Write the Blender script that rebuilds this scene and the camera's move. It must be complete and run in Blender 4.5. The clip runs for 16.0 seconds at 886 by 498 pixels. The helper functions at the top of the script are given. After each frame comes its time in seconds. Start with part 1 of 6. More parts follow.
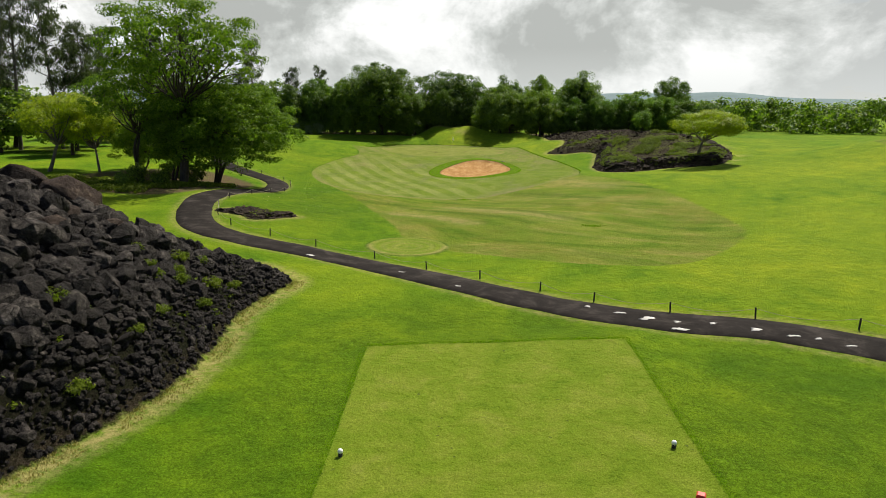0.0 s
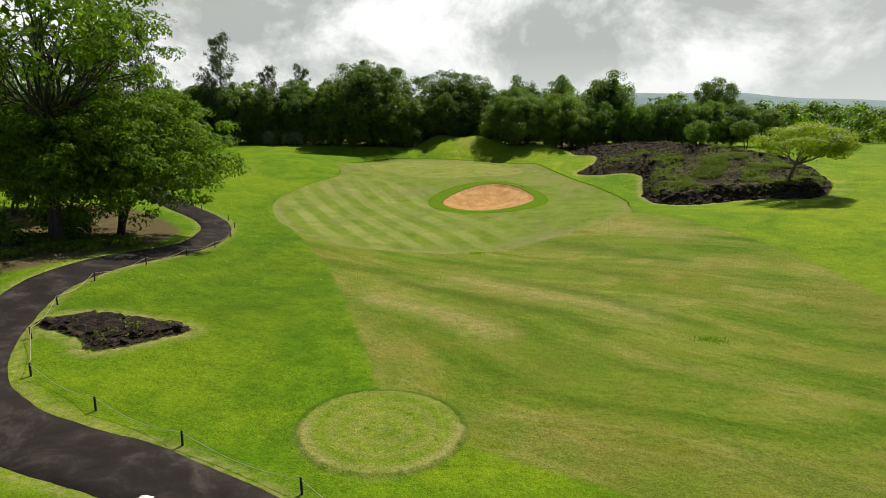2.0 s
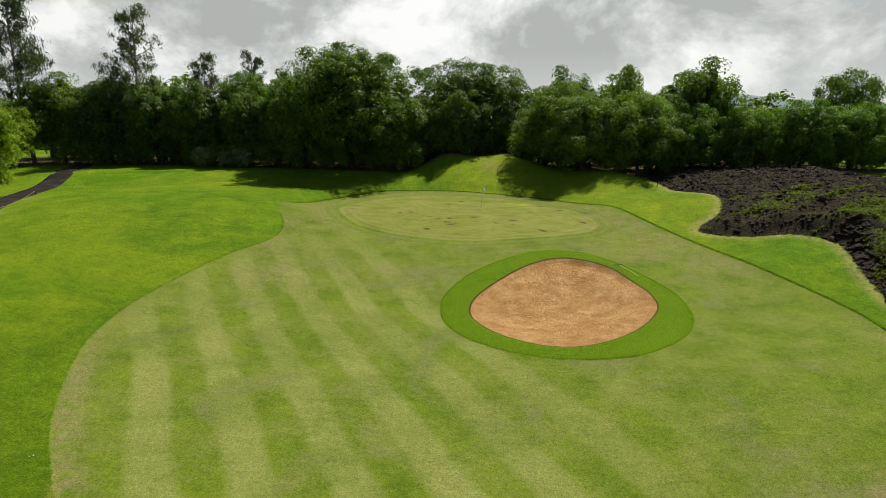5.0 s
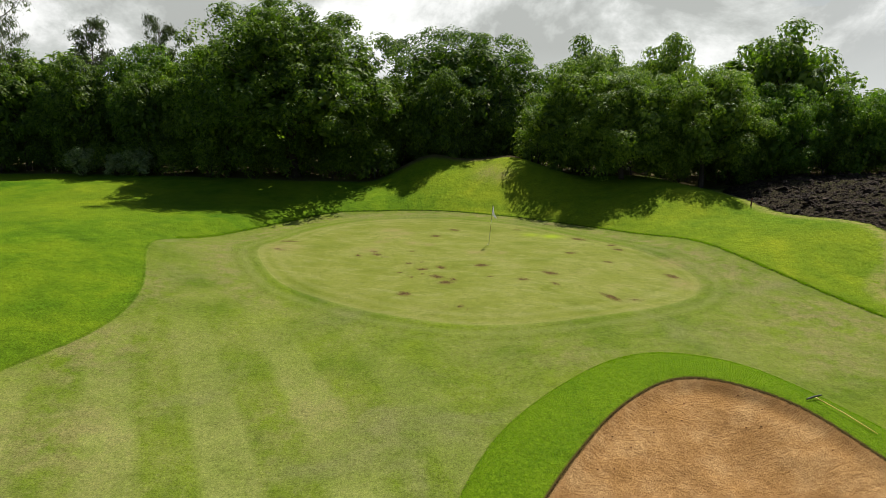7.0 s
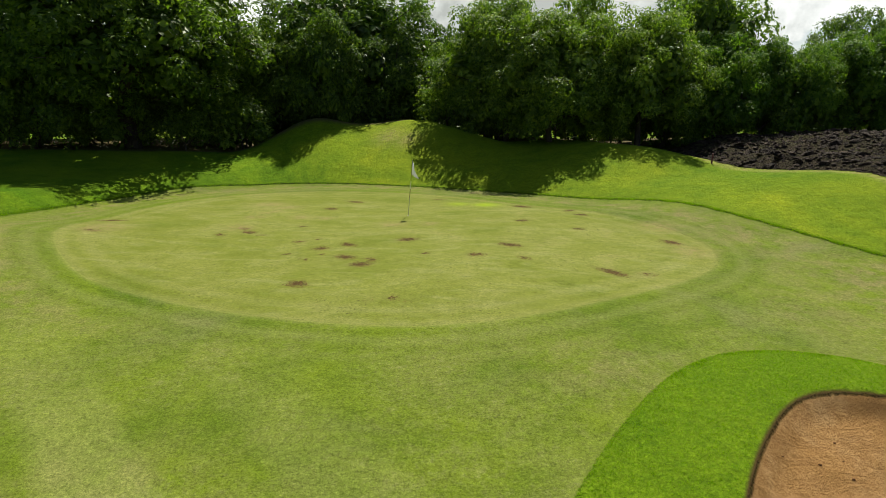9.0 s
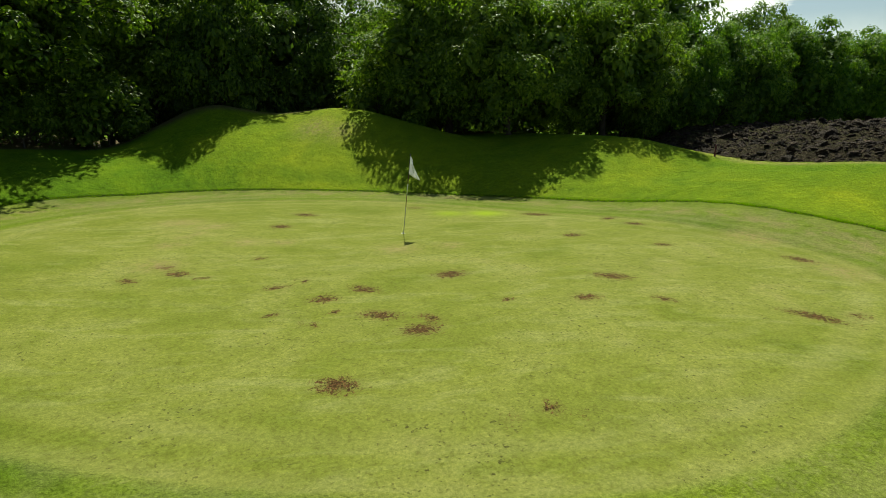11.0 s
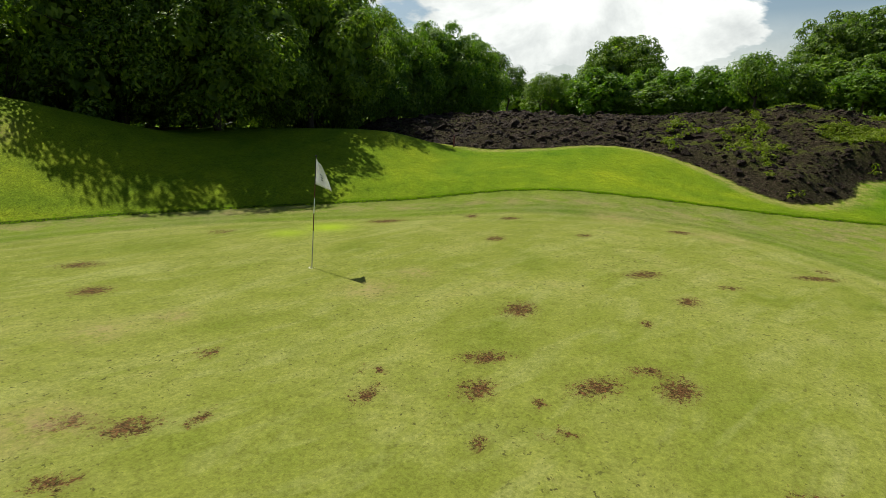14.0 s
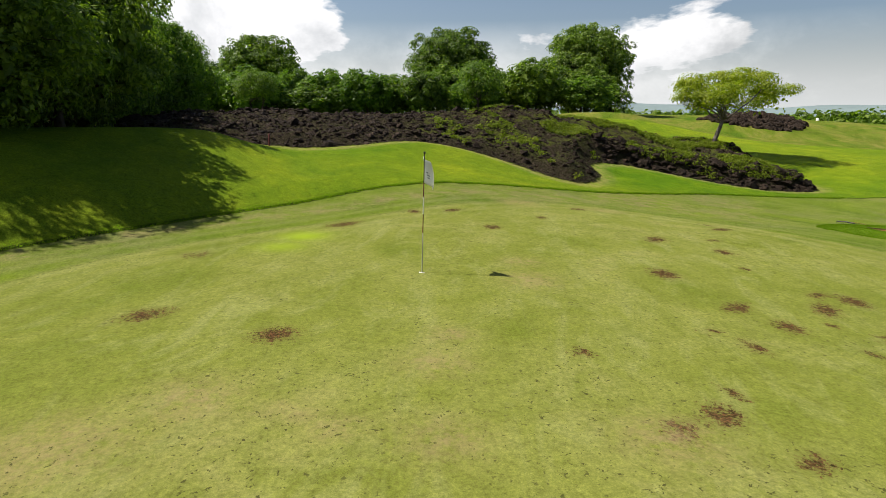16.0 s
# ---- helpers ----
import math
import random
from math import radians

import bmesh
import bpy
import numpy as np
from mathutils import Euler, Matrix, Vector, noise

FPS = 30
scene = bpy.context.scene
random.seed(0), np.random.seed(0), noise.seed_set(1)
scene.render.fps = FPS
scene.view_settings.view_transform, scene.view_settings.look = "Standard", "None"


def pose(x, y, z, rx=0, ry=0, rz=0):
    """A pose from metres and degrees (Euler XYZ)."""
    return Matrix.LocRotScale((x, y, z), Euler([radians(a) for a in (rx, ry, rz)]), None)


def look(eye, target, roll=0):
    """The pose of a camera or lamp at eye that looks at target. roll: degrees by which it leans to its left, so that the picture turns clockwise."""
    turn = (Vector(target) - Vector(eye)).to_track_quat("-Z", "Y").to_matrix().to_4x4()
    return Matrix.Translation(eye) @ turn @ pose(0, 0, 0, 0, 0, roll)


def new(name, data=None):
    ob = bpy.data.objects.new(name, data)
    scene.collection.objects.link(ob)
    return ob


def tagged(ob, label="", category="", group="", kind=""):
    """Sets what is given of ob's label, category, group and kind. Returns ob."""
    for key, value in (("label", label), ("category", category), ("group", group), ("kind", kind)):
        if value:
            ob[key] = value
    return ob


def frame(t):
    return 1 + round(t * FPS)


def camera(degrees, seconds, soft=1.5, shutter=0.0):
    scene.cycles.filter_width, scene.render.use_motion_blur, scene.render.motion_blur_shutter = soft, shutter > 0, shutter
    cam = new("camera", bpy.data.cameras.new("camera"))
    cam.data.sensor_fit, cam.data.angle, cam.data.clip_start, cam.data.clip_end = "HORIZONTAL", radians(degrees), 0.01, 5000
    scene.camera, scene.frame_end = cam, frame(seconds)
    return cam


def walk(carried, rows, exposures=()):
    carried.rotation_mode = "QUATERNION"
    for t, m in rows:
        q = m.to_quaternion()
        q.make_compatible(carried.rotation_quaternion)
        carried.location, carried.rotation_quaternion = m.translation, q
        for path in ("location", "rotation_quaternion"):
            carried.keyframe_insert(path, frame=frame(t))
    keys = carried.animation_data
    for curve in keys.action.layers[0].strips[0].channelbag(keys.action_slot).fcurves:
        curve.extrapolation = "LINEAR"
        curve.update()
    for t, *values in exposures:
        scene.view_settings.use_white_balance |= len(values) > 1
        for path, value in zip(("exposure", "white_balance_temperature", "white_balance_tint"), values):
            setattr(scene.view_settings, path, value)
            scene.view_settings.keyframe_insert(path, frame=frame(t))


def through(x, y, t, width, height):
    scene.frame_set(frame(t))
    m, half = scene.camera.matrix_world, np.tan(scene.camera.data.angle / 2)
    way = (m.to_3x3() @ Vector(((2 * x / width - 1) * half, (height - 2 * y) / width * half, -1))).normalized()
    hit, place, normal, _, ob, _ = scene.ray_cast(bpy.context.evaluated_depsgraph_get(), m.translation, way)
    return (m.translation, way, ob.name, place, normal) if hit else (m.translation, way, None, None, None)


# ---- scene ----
cam = camera(71.51, 16.0, 0.7)
EXPOSURE = 0.60
# seconds, place, yaw, pitch, roll
ROWS = [
    (0.0, 0.0, 0.0, 7.54, 0.195, -12.269, -0.013),
    (0.5, 0.004, 4.793, 7.877, 0.167, -12.24, -0.06),
    (1.0, -0.133, 9.605, 8.175, 0.173, -12.254, -0.006),
    (1.5, -0.226, 14.702, 8.491, 0.24, -12.283, -0.02),
    (2.0, -0.394, 20.098, 8.835, 0.248, -12.286, -0.002),
    (2.5, -0.591, 25.375, 9.1, 0.344, -12.221, -0.01),
    (3.0, -0.783, 30.995, 9.238, 0.427, -12.152, 0.028),
    (3.5, -0.967, 36.554, 9.37, 0.573, -12.11, 0.098),
    (4.0, -1.376, 42.293, 9.441, 0.511, -12.059, 0.039),
    (4.2, -1.468, 44.555, 9.447, 0.569, -12.036, 0.019),
    (6.3, -2.633, 68.331, 9.736, -1.319, -12.253, -0.052),
    (6.5, -2.653, 70.137, 9.558, -1.56, -12.246, -0.036),
    (7.0, -2.708, 74.024, 8.69, -2.469, -12.238, 0.015),
    (7.5, -2.636, 76.911, 7.503, -5.24, -12.185, 0.072),
    (8.0, -2.608, 79.027, 6.758, -8.26, -12.155, 0.041),
    (8.5, -2.854, 80.944, 6.223, -11.294, -12.173, -0.013),
    (9.0, -3.287, 82.772, 5.724, -13.931, -12.191, -0.035),
    (9.2, -3.511, 83.528, 5.588, -15.005, -12.19, -0.033),
    (11.3, -5.78, 92.346, 4.944, -29.742, -11.962, -0.165),
    (11.5, -5.998, 93.245, 4.921, -31.747, -11.946, -0.127),
    (12.0, -6.57, 95.383, 4.939, -38.005, -11.919, 0.015),
    (12.5, -6.759, 96.544, 4.898, -45.343, -11.938, 0.088),
    (13.0, -7.073, 97.048, 4.831, -52.879, -12.061, 0.088),
    (13.5, -7.847, 98.068, 4.823, -60.218, -12.209, 0.068),
    (14.0, -8.668, 99.593, 4.799, -67.853, -12.283, 0.007),
    (14.5, -9.351, 101.507, 4.81, -75.846, -12.277, -0.067),
    (15.0, -9.813, 103.722, 4.752, -84.46, -12.31, -0.082),
    (15.5, -9.898, 106.006, 4.713, -93.478, -12.298, -0.11),
    (16.0, -9.517, 108.446, 4.691, -103.088, -12.277, -0.19),
]
walk(cam, [(t, pose(x, y, z, 90 + pitch, roll, yaw)) for t, x, y, z, yaw, pitch, roll in ROWS], [(t, EXPOSURE + e, k, g) for t, e, k, g in ((0.0, -0.02, 6500, 10), (2.0, -0.02, 6500, 10), (3.0, -0.08, 6500, 10), (4.0, -0.18, 6500, 10), (5.5, -0.12, 6500, 10), (7.0, -0.02, 6500, 10), (9.0, 0.05, 6550, 7), (11.5, 0.0, 6800, -6), (13.5, -0.02, 6600, 2), (16.0, 0.04, 6450, 12))])

# ---- light ----
SUN_AZ, SUN_EL = math.atan2(0.49, 0.87), radians(53)   # clockwise from +y
world = bpy.data.worlds.new("sky")
scene.world = world
world.use_nodes = True
wt = world.node_tree
wt.nodes.clear()


def nd(tree, kind, ins=None):
    n = tree.nodes.new(kind)
    for k, v in (ins or {}).items():
        if isinstance(v, bpy.types.NodeSocket):
            tree.links.new(v, n.inputs[k])
        else:
            n.inputs[k].default_value = v
    return n


def mth(tree, op, a, b=0.0, c=0.0):
    n = nd(tree, "ShaderNodeMath", {0: a, 1: b, 2: c})
    n.operation = op
    return n.outputs[0]


def vmth(tree, op, a, b, out=0):
    n = nd(tree, "ShaderNodeVectorMath", {0: a, 1: b})
    n.operation = op
    return n.outputs[out]


def ramp(tree, fac, *stops, mode="LINEAR"):
    n = nd(tree, "ShaderNodeValToRGB", {0: fac})
    n.color_ramp.interpolation = mode
    e = n.color_ramp.elements
    while len(e) < len(stops):
        e.new(0.5)
    for k, (p, c) in enumerate(stops):
        e[k].position = p
        e[k].color = (c, c, c, 1) if isinstance(c, (int, float)) else (*c, 1)
    return n.outputs[0]


def mixc(tree, fac, a, b, blend="MIX"):
    n = nd(tree, "ShaderNodeMix")
    n.data_type, n.blend_type = "RGBA", blend
    for s, v in ((0, fac), (6, a), (7, b)):
        if isinstance(v, bpy.types.NodeSocket):
            tree.links.new(v, n.inputs[s])
        else:
            n.inputs[s].default_value = v if s == 0 else (*v, 1)
    return n.outputs[2]


def noise_tex(tree, vec, scale, detail=4.0, rough=0.55, distort=0.0, out=0):
    return nd(tree, "ShaderNodeTexNoise", {"Vector": vec, "Scale": scale, "Detail": detail, "Roughness": rough, "Distortion": distort}).outputs[out]


sky = nd(wt, "ShaderNodeTexSky")
sky.sky_type, sky.sun_disc, sky.sun_elevation, sky.sun_rotation, sky.dust_density = "NISHITA", False, SUN_EL, SUN_AZ, 1.2
tc = nd(wt, "ShaderNodeTexCoord").outputs["Generated"]
sep = nd(wt, "ShaderNodeSeparateXYZ", {0: tc})
low = mth(wt, "DIVIDE", 1.0, mth(wt, "ADD", mth(wt, "MAXIMUM", sep.outputs[2], 0.0), 0.30))
deck = vmth(wt, "MULTIPLY", vmth(wt, "SCALE", tc, (0, 0, 0)), (1.0, 1.0, 2.0))
wt.links.new(low, deck.node.inputs[0].links[0].from_node.inputs[3])
# broken clouds: a thick deck ahead, cumulus with blue gaps overhead and towards +x
big = noise_tex(wt, vmth(wt, "ADD", deck, (0.35, 0.2, 0.1)), 1.25, 10.0, 0.57, 0.2)
side = ramp(wt, mth(wt, "MULTIPLY_ADD", sep.outputs[0], 0.5, 0.5), (0.62, 0.0), (0.97, 0.04))
over = ramp(wt, sep.outputs[2], (0.28, 0.0), (0.50, 0.32))
cover = ramp(wt, mth(wt, "SUBTRACT", big, mth(wt, "ADD", mth(wt, "ADD", side, over), ramp(wt, mth(wt, "MULTIPLY", sep.outputs[1], -1.0), (0.0, 0.0), (0.10, 0.17), (0.42, 0.17), (0.56, 0.05), (0.74, 0.42)))), (0.368, 0.0), (0.408, 1.0))
cover = mth(wt, "MAXIMUM", cover, mth(wt, "MULTIPLY", ramp(wt, sep.outputs[1], (0.70, 0.0), (0.86, 1.0)), ramp(wt, sep.outputs[2], (0.24, 1.0), (0.34, 0.0))))
cover = mth(wt, "MAXIMUM", cover, ramp(wt, sep.outputs[2], (0.0, 1.0), (0.05, 0.85), (0.14, 0.0)))
thick = noise_tex(wt, vmth(wt, "ADD", vmth(wt, "MULTIPLY", tc, (4.4, 4.4, 5.6)), (5.3, 2.9, 1.4)), 1.0, 10.0, 0.62, 0.25)
cloud = ramp(wt, thick, (0.41, (1.14, 1.15, 1.12)), (0.465, (0.95, 0.965, 0.94)), (0.515, (0.71, 0.735, 0.705)), (0.58, (0.52, 0.54, 0.515)))
cloud = mixc(wt, ramp(wt, sep.outputs[0], (0.45, 0.0), (0.90, 0.75)), cloud, mixc(wt, ramp(wt, thick, (0.42, 0.0), (0.62, 1.0)), (1.18, 1.18, 1.18), (0.76, 0.79, 0.82)))
glow = ramp(wt, vmth(wt, "DOT_PRODUCT", tc, (math.sin(SUN_AZ) * math.cos(SUN_EL), math.cos(SUN_AZ) * math.cos(SUN_EL), math.sin(SUN_EL)), "Value"), (0.1, 0.86), (0.85, 1.0))
cloud = mixc(wt, 1.0, cloud, glow, "MULTIPLY")
cloud = mixc(wt, ramp(wt, sep.outputs[2], (0.0, 0.75), (0.10, 0.0)), cloud, (0.78, 0.81, 0.79))
bg1 = nd(wt, "ShaderNodeBackground", {0: sky.outputs[0], 1: 0.057})
bg2 = nd(wt, "ShaderNodeBackground", {0: cloud, 1: 0.66})
wmix = nd(wt, "ShaderNodeMixShader", {0: cover, 1: bg1.outputs[0], 2: bg2.outputs[0]})
nd(wt, "ShaderNodeOutputWorld", {0: wmix.outputs[0]})

lamp = bpy.data.lights.new("sun", "SUN")
lamp.energy, lamp.angle, lamp.color = 5.0, radians(0.55), (1.0, 0.945, 0.82)
sun = new("sun", lamp)
sun_dir = Vector((math.sin(SUN_AZ) * math.cos(SUN_EL), math.cos(SUN_AZ) * math.cos(SUN_EL), math.sin(SUN_EL)))
sun.matrix_world = look(sun_dir * 60, (0, 0, 0))

# ---- plan ----
# hollows and swells of the ground: x, y, radius, height
HOLLOWS = [
    (24, 80, 6, -1.23), (-4, 36, 6, -0.99), (12, 96, 6, -0.73), (-8, 52, 6, -0.85), (16, 44, 6, -0.89),
    (-8, 100, 6, -0.52), (12, 84, 6, -0.91), (-20, 52, 6, 0.68), (32, 96, 6, 0.89), (12, 72, 6, 0.12),
    (0, 128, 6, 0.41), (4, 64, 6, -0.88), (-8, 88, 6, -0.54), (-24, 40, 6, -0.5), (-8, 20, 6, -0.3),
    (12, 32, 6, -0.36), (24, 52, 6, -0.42), (4, 44, 6, -0.28), (0, 80, 6, -0.44), (8, 112, 6, -0.32),
    (16, 92, 6, -0.28), (18.2, 102.6, 2.6, 0.55),
]
SWELLS = [
    (-24, 104, 8, 0.81), (0, 112, 8, -0.62), (-20, 28, 8, -0.65), (16, 12, 8, -0.85), (4, 24, 11, -1.42),
    (-8, 80, 11, -1.59), (28, 116, 11, 0.96), (-8, 4, 11, -1.12), (-24, 64, 11, -1.24), (4, 60, 16, -2.32),
    (40, 28, 16, -1.23), (44, 120, 16, 1.09), (-32, 0, 16, -0.67), (44, 16, 16, -1.12), (0, -40, 24, -1.02),
    (60, 60, 24, -0.77), (120, 60, 36, 0.89),
]
# knolls of the next hole, further east
KNOLLS = [(58, 74, 8, 3.0), (120, 15, 34, 2.6), (76, 38, 5.5, 1.9), (95, 70, 16, 1.2)]
# crest of the bank behind the green
BANK_X = [-14, -10, -6.2, -1.7, 1.5, 5.0, 9.7, 14.5, 18.5, 23]
BANK_Z = [2.6, 2.7, 3.4, 5.7, 5.1, 5.55, 4.0, 4.25, 3.4, 3.4]


BASE = (1.52, 1.40)


def smooth(a, b, v):
    s = np.clip((v - a) / (b - a), 0, 1)
    return s * s * (3 - 2 * s)


def closed(points, n=8):
    """A rounded outline through the points of a plan."""
    p = np.array(points, float)
    out = []
    for i in range(len(p)):
        a, b, c, d = p[i - 1], p[i], p[(i + 1) % len(p)], p[(i + 2) % len(p)]
        for k in range(n):
            t = k / n
            out.append(0.5 * (2 * b + (c - a) * t + (2 * a - 5 * b + 4 * c - d) * t * t + (3 * b - a - 3 * c + d) * t ** 3))
    return np.array(out)


def open_curve(points, n=8):
    p = np.array([points[0], *points, points[-1]], float)
    out = []
    for i in range(1, len(p) - 2):
        a, b, c, d = p[i - 1:i + 3]
        for k in range(n):
            t = k / n
            out.append(0.5 * (2 * b + (c - a) * t + (2 * a - 5 * b + 4 * c - d) * t * t + (3 * b - a - 3 * c + d) * t ** 3))
    out.append(p[-1])
    return np.array(out)


def inside(poly, x, y, reach=9.0):
    """Signed distance to an outline, positive inside, cut off at reach."""
    x, y = np.asarray(x, float), np.asarray(y, float)
    res = np.full(x.shape, -reach)
    lo, hi = poly.min(0) - reach, poly.max(0) + reach
    m = (x > lo[0]) & (x < hi[0]) & (y > lo[1]) & (y < hi[1])
    if not m.any():
        return res
    px, py = x[m], y[m]
    d2, odd = np.full(px.shape, 1e9), np.zeros(px.shape, bool)
    for a, b in zip(poly, np.roll(poly, -1, 0)):
        e = b - a
        t = np.clip(((px - a[0]) * e[0] + (py - a[1]) * e[1]) / max(e @ e, 1e-9), 0, 1)
        d2 = np.minimum(d2, (px - a[0] - t * e[0]) ** 2 + (py - a[1] - t * e[1]) ** 2)
        if a[1] != b[1]:
            odd ^= ((a[1] > py) != (b[1] > py)) & (px < e[0] * (py - a[1]) / e[1] + a[0])
    d = np.sqrt(d2)
    res[m] = np.clip(np.where(odd, d, -d), -reach, reach)
    return res


TEE = closed([(-2.75, 9.0), (-2.7, 12.0), (-2.65, 16.0), (-2.6, 19.2), (-2.2, 19.6), (2.0, 19.95), (5.9, 20.3), (6.25, 19.9), (6.05, 16.0), (5.85, 12.0), (5.7, 9.0), (5.6, 4.0), (2, 3.6), (-2.4, 4.0)], 4)
RING = closed([(-2.3 + 2.4 * math.cos(a), 37.05 + 2.4 * math.sin(a)) for a in np.arange(0, 6.28, 0.7)])
GREEN = closed([(-10.6, 104.2), (-10.3, 107.2), (-8.8, 111.2), (-6.0, 113.9), (-1.6, 114.6), (3.0, 112.4), (6.2, 108.5), (8.4, 104.0), (9.5, 100.6), (9.1, 98.3), (7.0, 96.5), (2.6, 94.9), (-0.6, 94.8), (-3.6, 96.1), (-6.4, 98.0), (-8.8, 100.2)])
APRON = closed([(-15.4, 103.2), (-15.0, 106.2), (-12.4, 110.6), (-8.8, 115.6), (-4.8, 117.3), (-0.7, 117.0), (3.4, 114.8), (6.6, 111.9), (9.3, 109.0), (11.2, 106.5), (11.95, 104.0), (12.8, 100.6), (14.0, 96.5), (15.2, 92.5), (16.4, 88.5), (17.6, 82.2), (16.8, 77.5), (15.8, 73.2), (14.2, 71.4), (11.7, 69.3), (8.6, 67.6), (5.9, 66.4), (2.8, 64.9), (-0.1, 64.2), (-3.4, 63.8), (-6.3, 63.8), (-8.7, 64.7), (-10.9, 66.8), (-13.7, 70.6), (-15.4, 73.8), (-16.9, 78.2), (-17.1, 82.4), (-16.2, 87.2), (-15.0, 91.0), (-13.5, 94.4), (-13.6, 98.0)])
FAIRWAY = closed([(-13.0, 71.0), (-11.4, 66.0), (-8.9, 60.0), (-7.1, 55.5), (-4.8, 47.5), (-3.4, 42.3), (-2.6, 39.6), (-0.8, 37.0), (2.6, 34.6), (6.7, 32.4), (11.8, 31.6), (15.2, 33.6), (19.4, 39.0), (21.2, 44.9), (21.4, 54.5), (20.0, 64.0), (18.2, 68.6), (16.4, 72.4), (15.4, 78.0), (4.0, 80.0), (-10.0, 78.0)])
COLLAR = closed([(-2.2, 84.2), (-1.9, 86.2), (-0.5, 88.7), (1.9, 90.9), (3.9, 92.1), (5.7, 92.3), (7.6, 91.5), (9.0, 89.3), (10.1, 86.6), (10.3, 84.0), (9.6, 81.2), (8.0, 79.0), (5.6, 77.8), (2.4, 78.3), (-0.4, 80.2), (-1.8, 82.2)])
SAND = closed([(-0.75, 84.0), (-0.2, 85.8), (1.7, 88.2), (3.3, 89.7), (4.9, 90.6), (6.4, 90.4), (7.8, 89.2), (8.6, 87.0), (9.0, 85.2), (8.6, 83.1), (6.8, 80.6), (4.5, 79.3), (2.6, 79.5), (0.7, 80.9), (-0.4, 82.5)])
LAVA_EAST = closed([(17.8, 112.0), (18.2, 106.5), (19.6, 102.6), (18.4, 99.2), (16.2, 97.2), (16.0, 95.8), (18.0, 94.2), (20.8, 93.2), (22.0, 90.6), (20.9, 86.5), (19.9, 82.4), (20.3, 79.2), (22.4, 78.0), (25.6, 78.2), (28.6, 77.4), (31.0, 75.0), (33.6, 75.2), (37.0, 80.0), (39.5, 88.0), (40.0, 98.0), (37.5, 108.0), (32.0, 114.5), (24.0, 117.5), (19.0, 116.5)])
LAVA_WEST = closed([(-7.0, 27.2), (-8.9, 29.4), (-11.0, 30.0), (-13.2, 31.0), (-18.0, 32.5), (-25.0, 31.0), (-29.0, 20.0), (-27.0, 4.0), (-18.0, -2.0), (-12.0, 3.0), (-9.9, 9.0), (-9.2, 11.8), (-8.4, 13.8), (-7.8, 16.0), (-7.6, 19.0), (-7.9, 22.0), (-7.5, 24.6)])
OUTCROP = closed([(-16.0, 42.3), (-15.2, 43.7), (-13.4, 44.0), (-10.6, 43.4), (-11.4, 41.9), (-12.8, 40.4), (-13.8, 41.4)])
GROVE = closed([(-36.0, 44.0), (-30.0, 48.5), (-23.0, 47.2), (-20.4, 50.0), (-19.6, 56.0), (-19.8, 62.0), (-21.0, 66.5), (-25.5, 71.0), (-30.0, 72.0), (-35.0, 68.0), (-38.0, 56.0)])
WOOD = closed([(-60.0, 129.0), (-46.0, 129.0), (-34.0, 129.0), (-22.0, 126.0), (-12.0, 122.8), (-4.0, 123.4), (8.0, 122.0), (14.0, 120.0), (18.0, 117.2), (24.0, 116.6), (34.0, 115.0), (43.0, 117.0), (46.0, 150.0), (0.0, 160.0), (-60.0, 160.0)])
PATH = [(30.0, -8.0), (27.0, 3.0), (22.5, 11.5), (17.4, 17.4), (14.9, 19.6), (11.8, 21.7), (8.8, 22.6), (5.9, 23.9), (3.6, 25.4), (0.9, 27.7), (-2.4, 30.6), (-5.2, 32.6), (-8.2, 34.0), (-10.9, 34.7), (-13.6, 36.0), (-15.6, 38.2), (-17.3, 42.0), (-18.4, 46.5), (-18.2, 50.5), (-17.6, 54.5), (-17.2, 58.0), (-17.2, 61.3), (-17.9, 65.8), (-19.0, 68.9), (-20.9, 71.5), (-24.0, 74.2), (-27.2, 77.2), (-29.6, 81.5), (-31.4, 87.0), (-34.8, 96.0), (-38.9, 107.0), (-46.5, 131.0)]
path_line = open_curve(PATH, 10)


def swell(x, y, rows):
    z = np.zeros_like(x)
    for a, b, r, h in rows:
        z += h * np.exp(-((x - a) ** 2 + (y - b) ** 2) / (2 * r * r))
    return z


def ridge_noise(x, y, s, seed=0.0):
    return sum(np.sin(x * s * f + seed * 1.7 + 2.1 * np.sin(y * s * f * 0.9 + f + seed)) * np.sin(y * s * f * 1.1 + 1.3 * f - seed) / f for f in (1.0, 2.3, 4.9))


def zones(x, y):
    return {n: inside(p, x, y) for n, p in (("tee", TEE), ("ring", RING), ("green", GREEN), ("apron", APRON), ("fairway", FAIRWAY), ("collar", COLLAR), ("sand", SAND), ("lava_e", LAVA_EAST), ("lava_w", LAVA_WEST), ("outcrop", OUTCROP), ("grove", GROVE), ("wood", WOOD))}


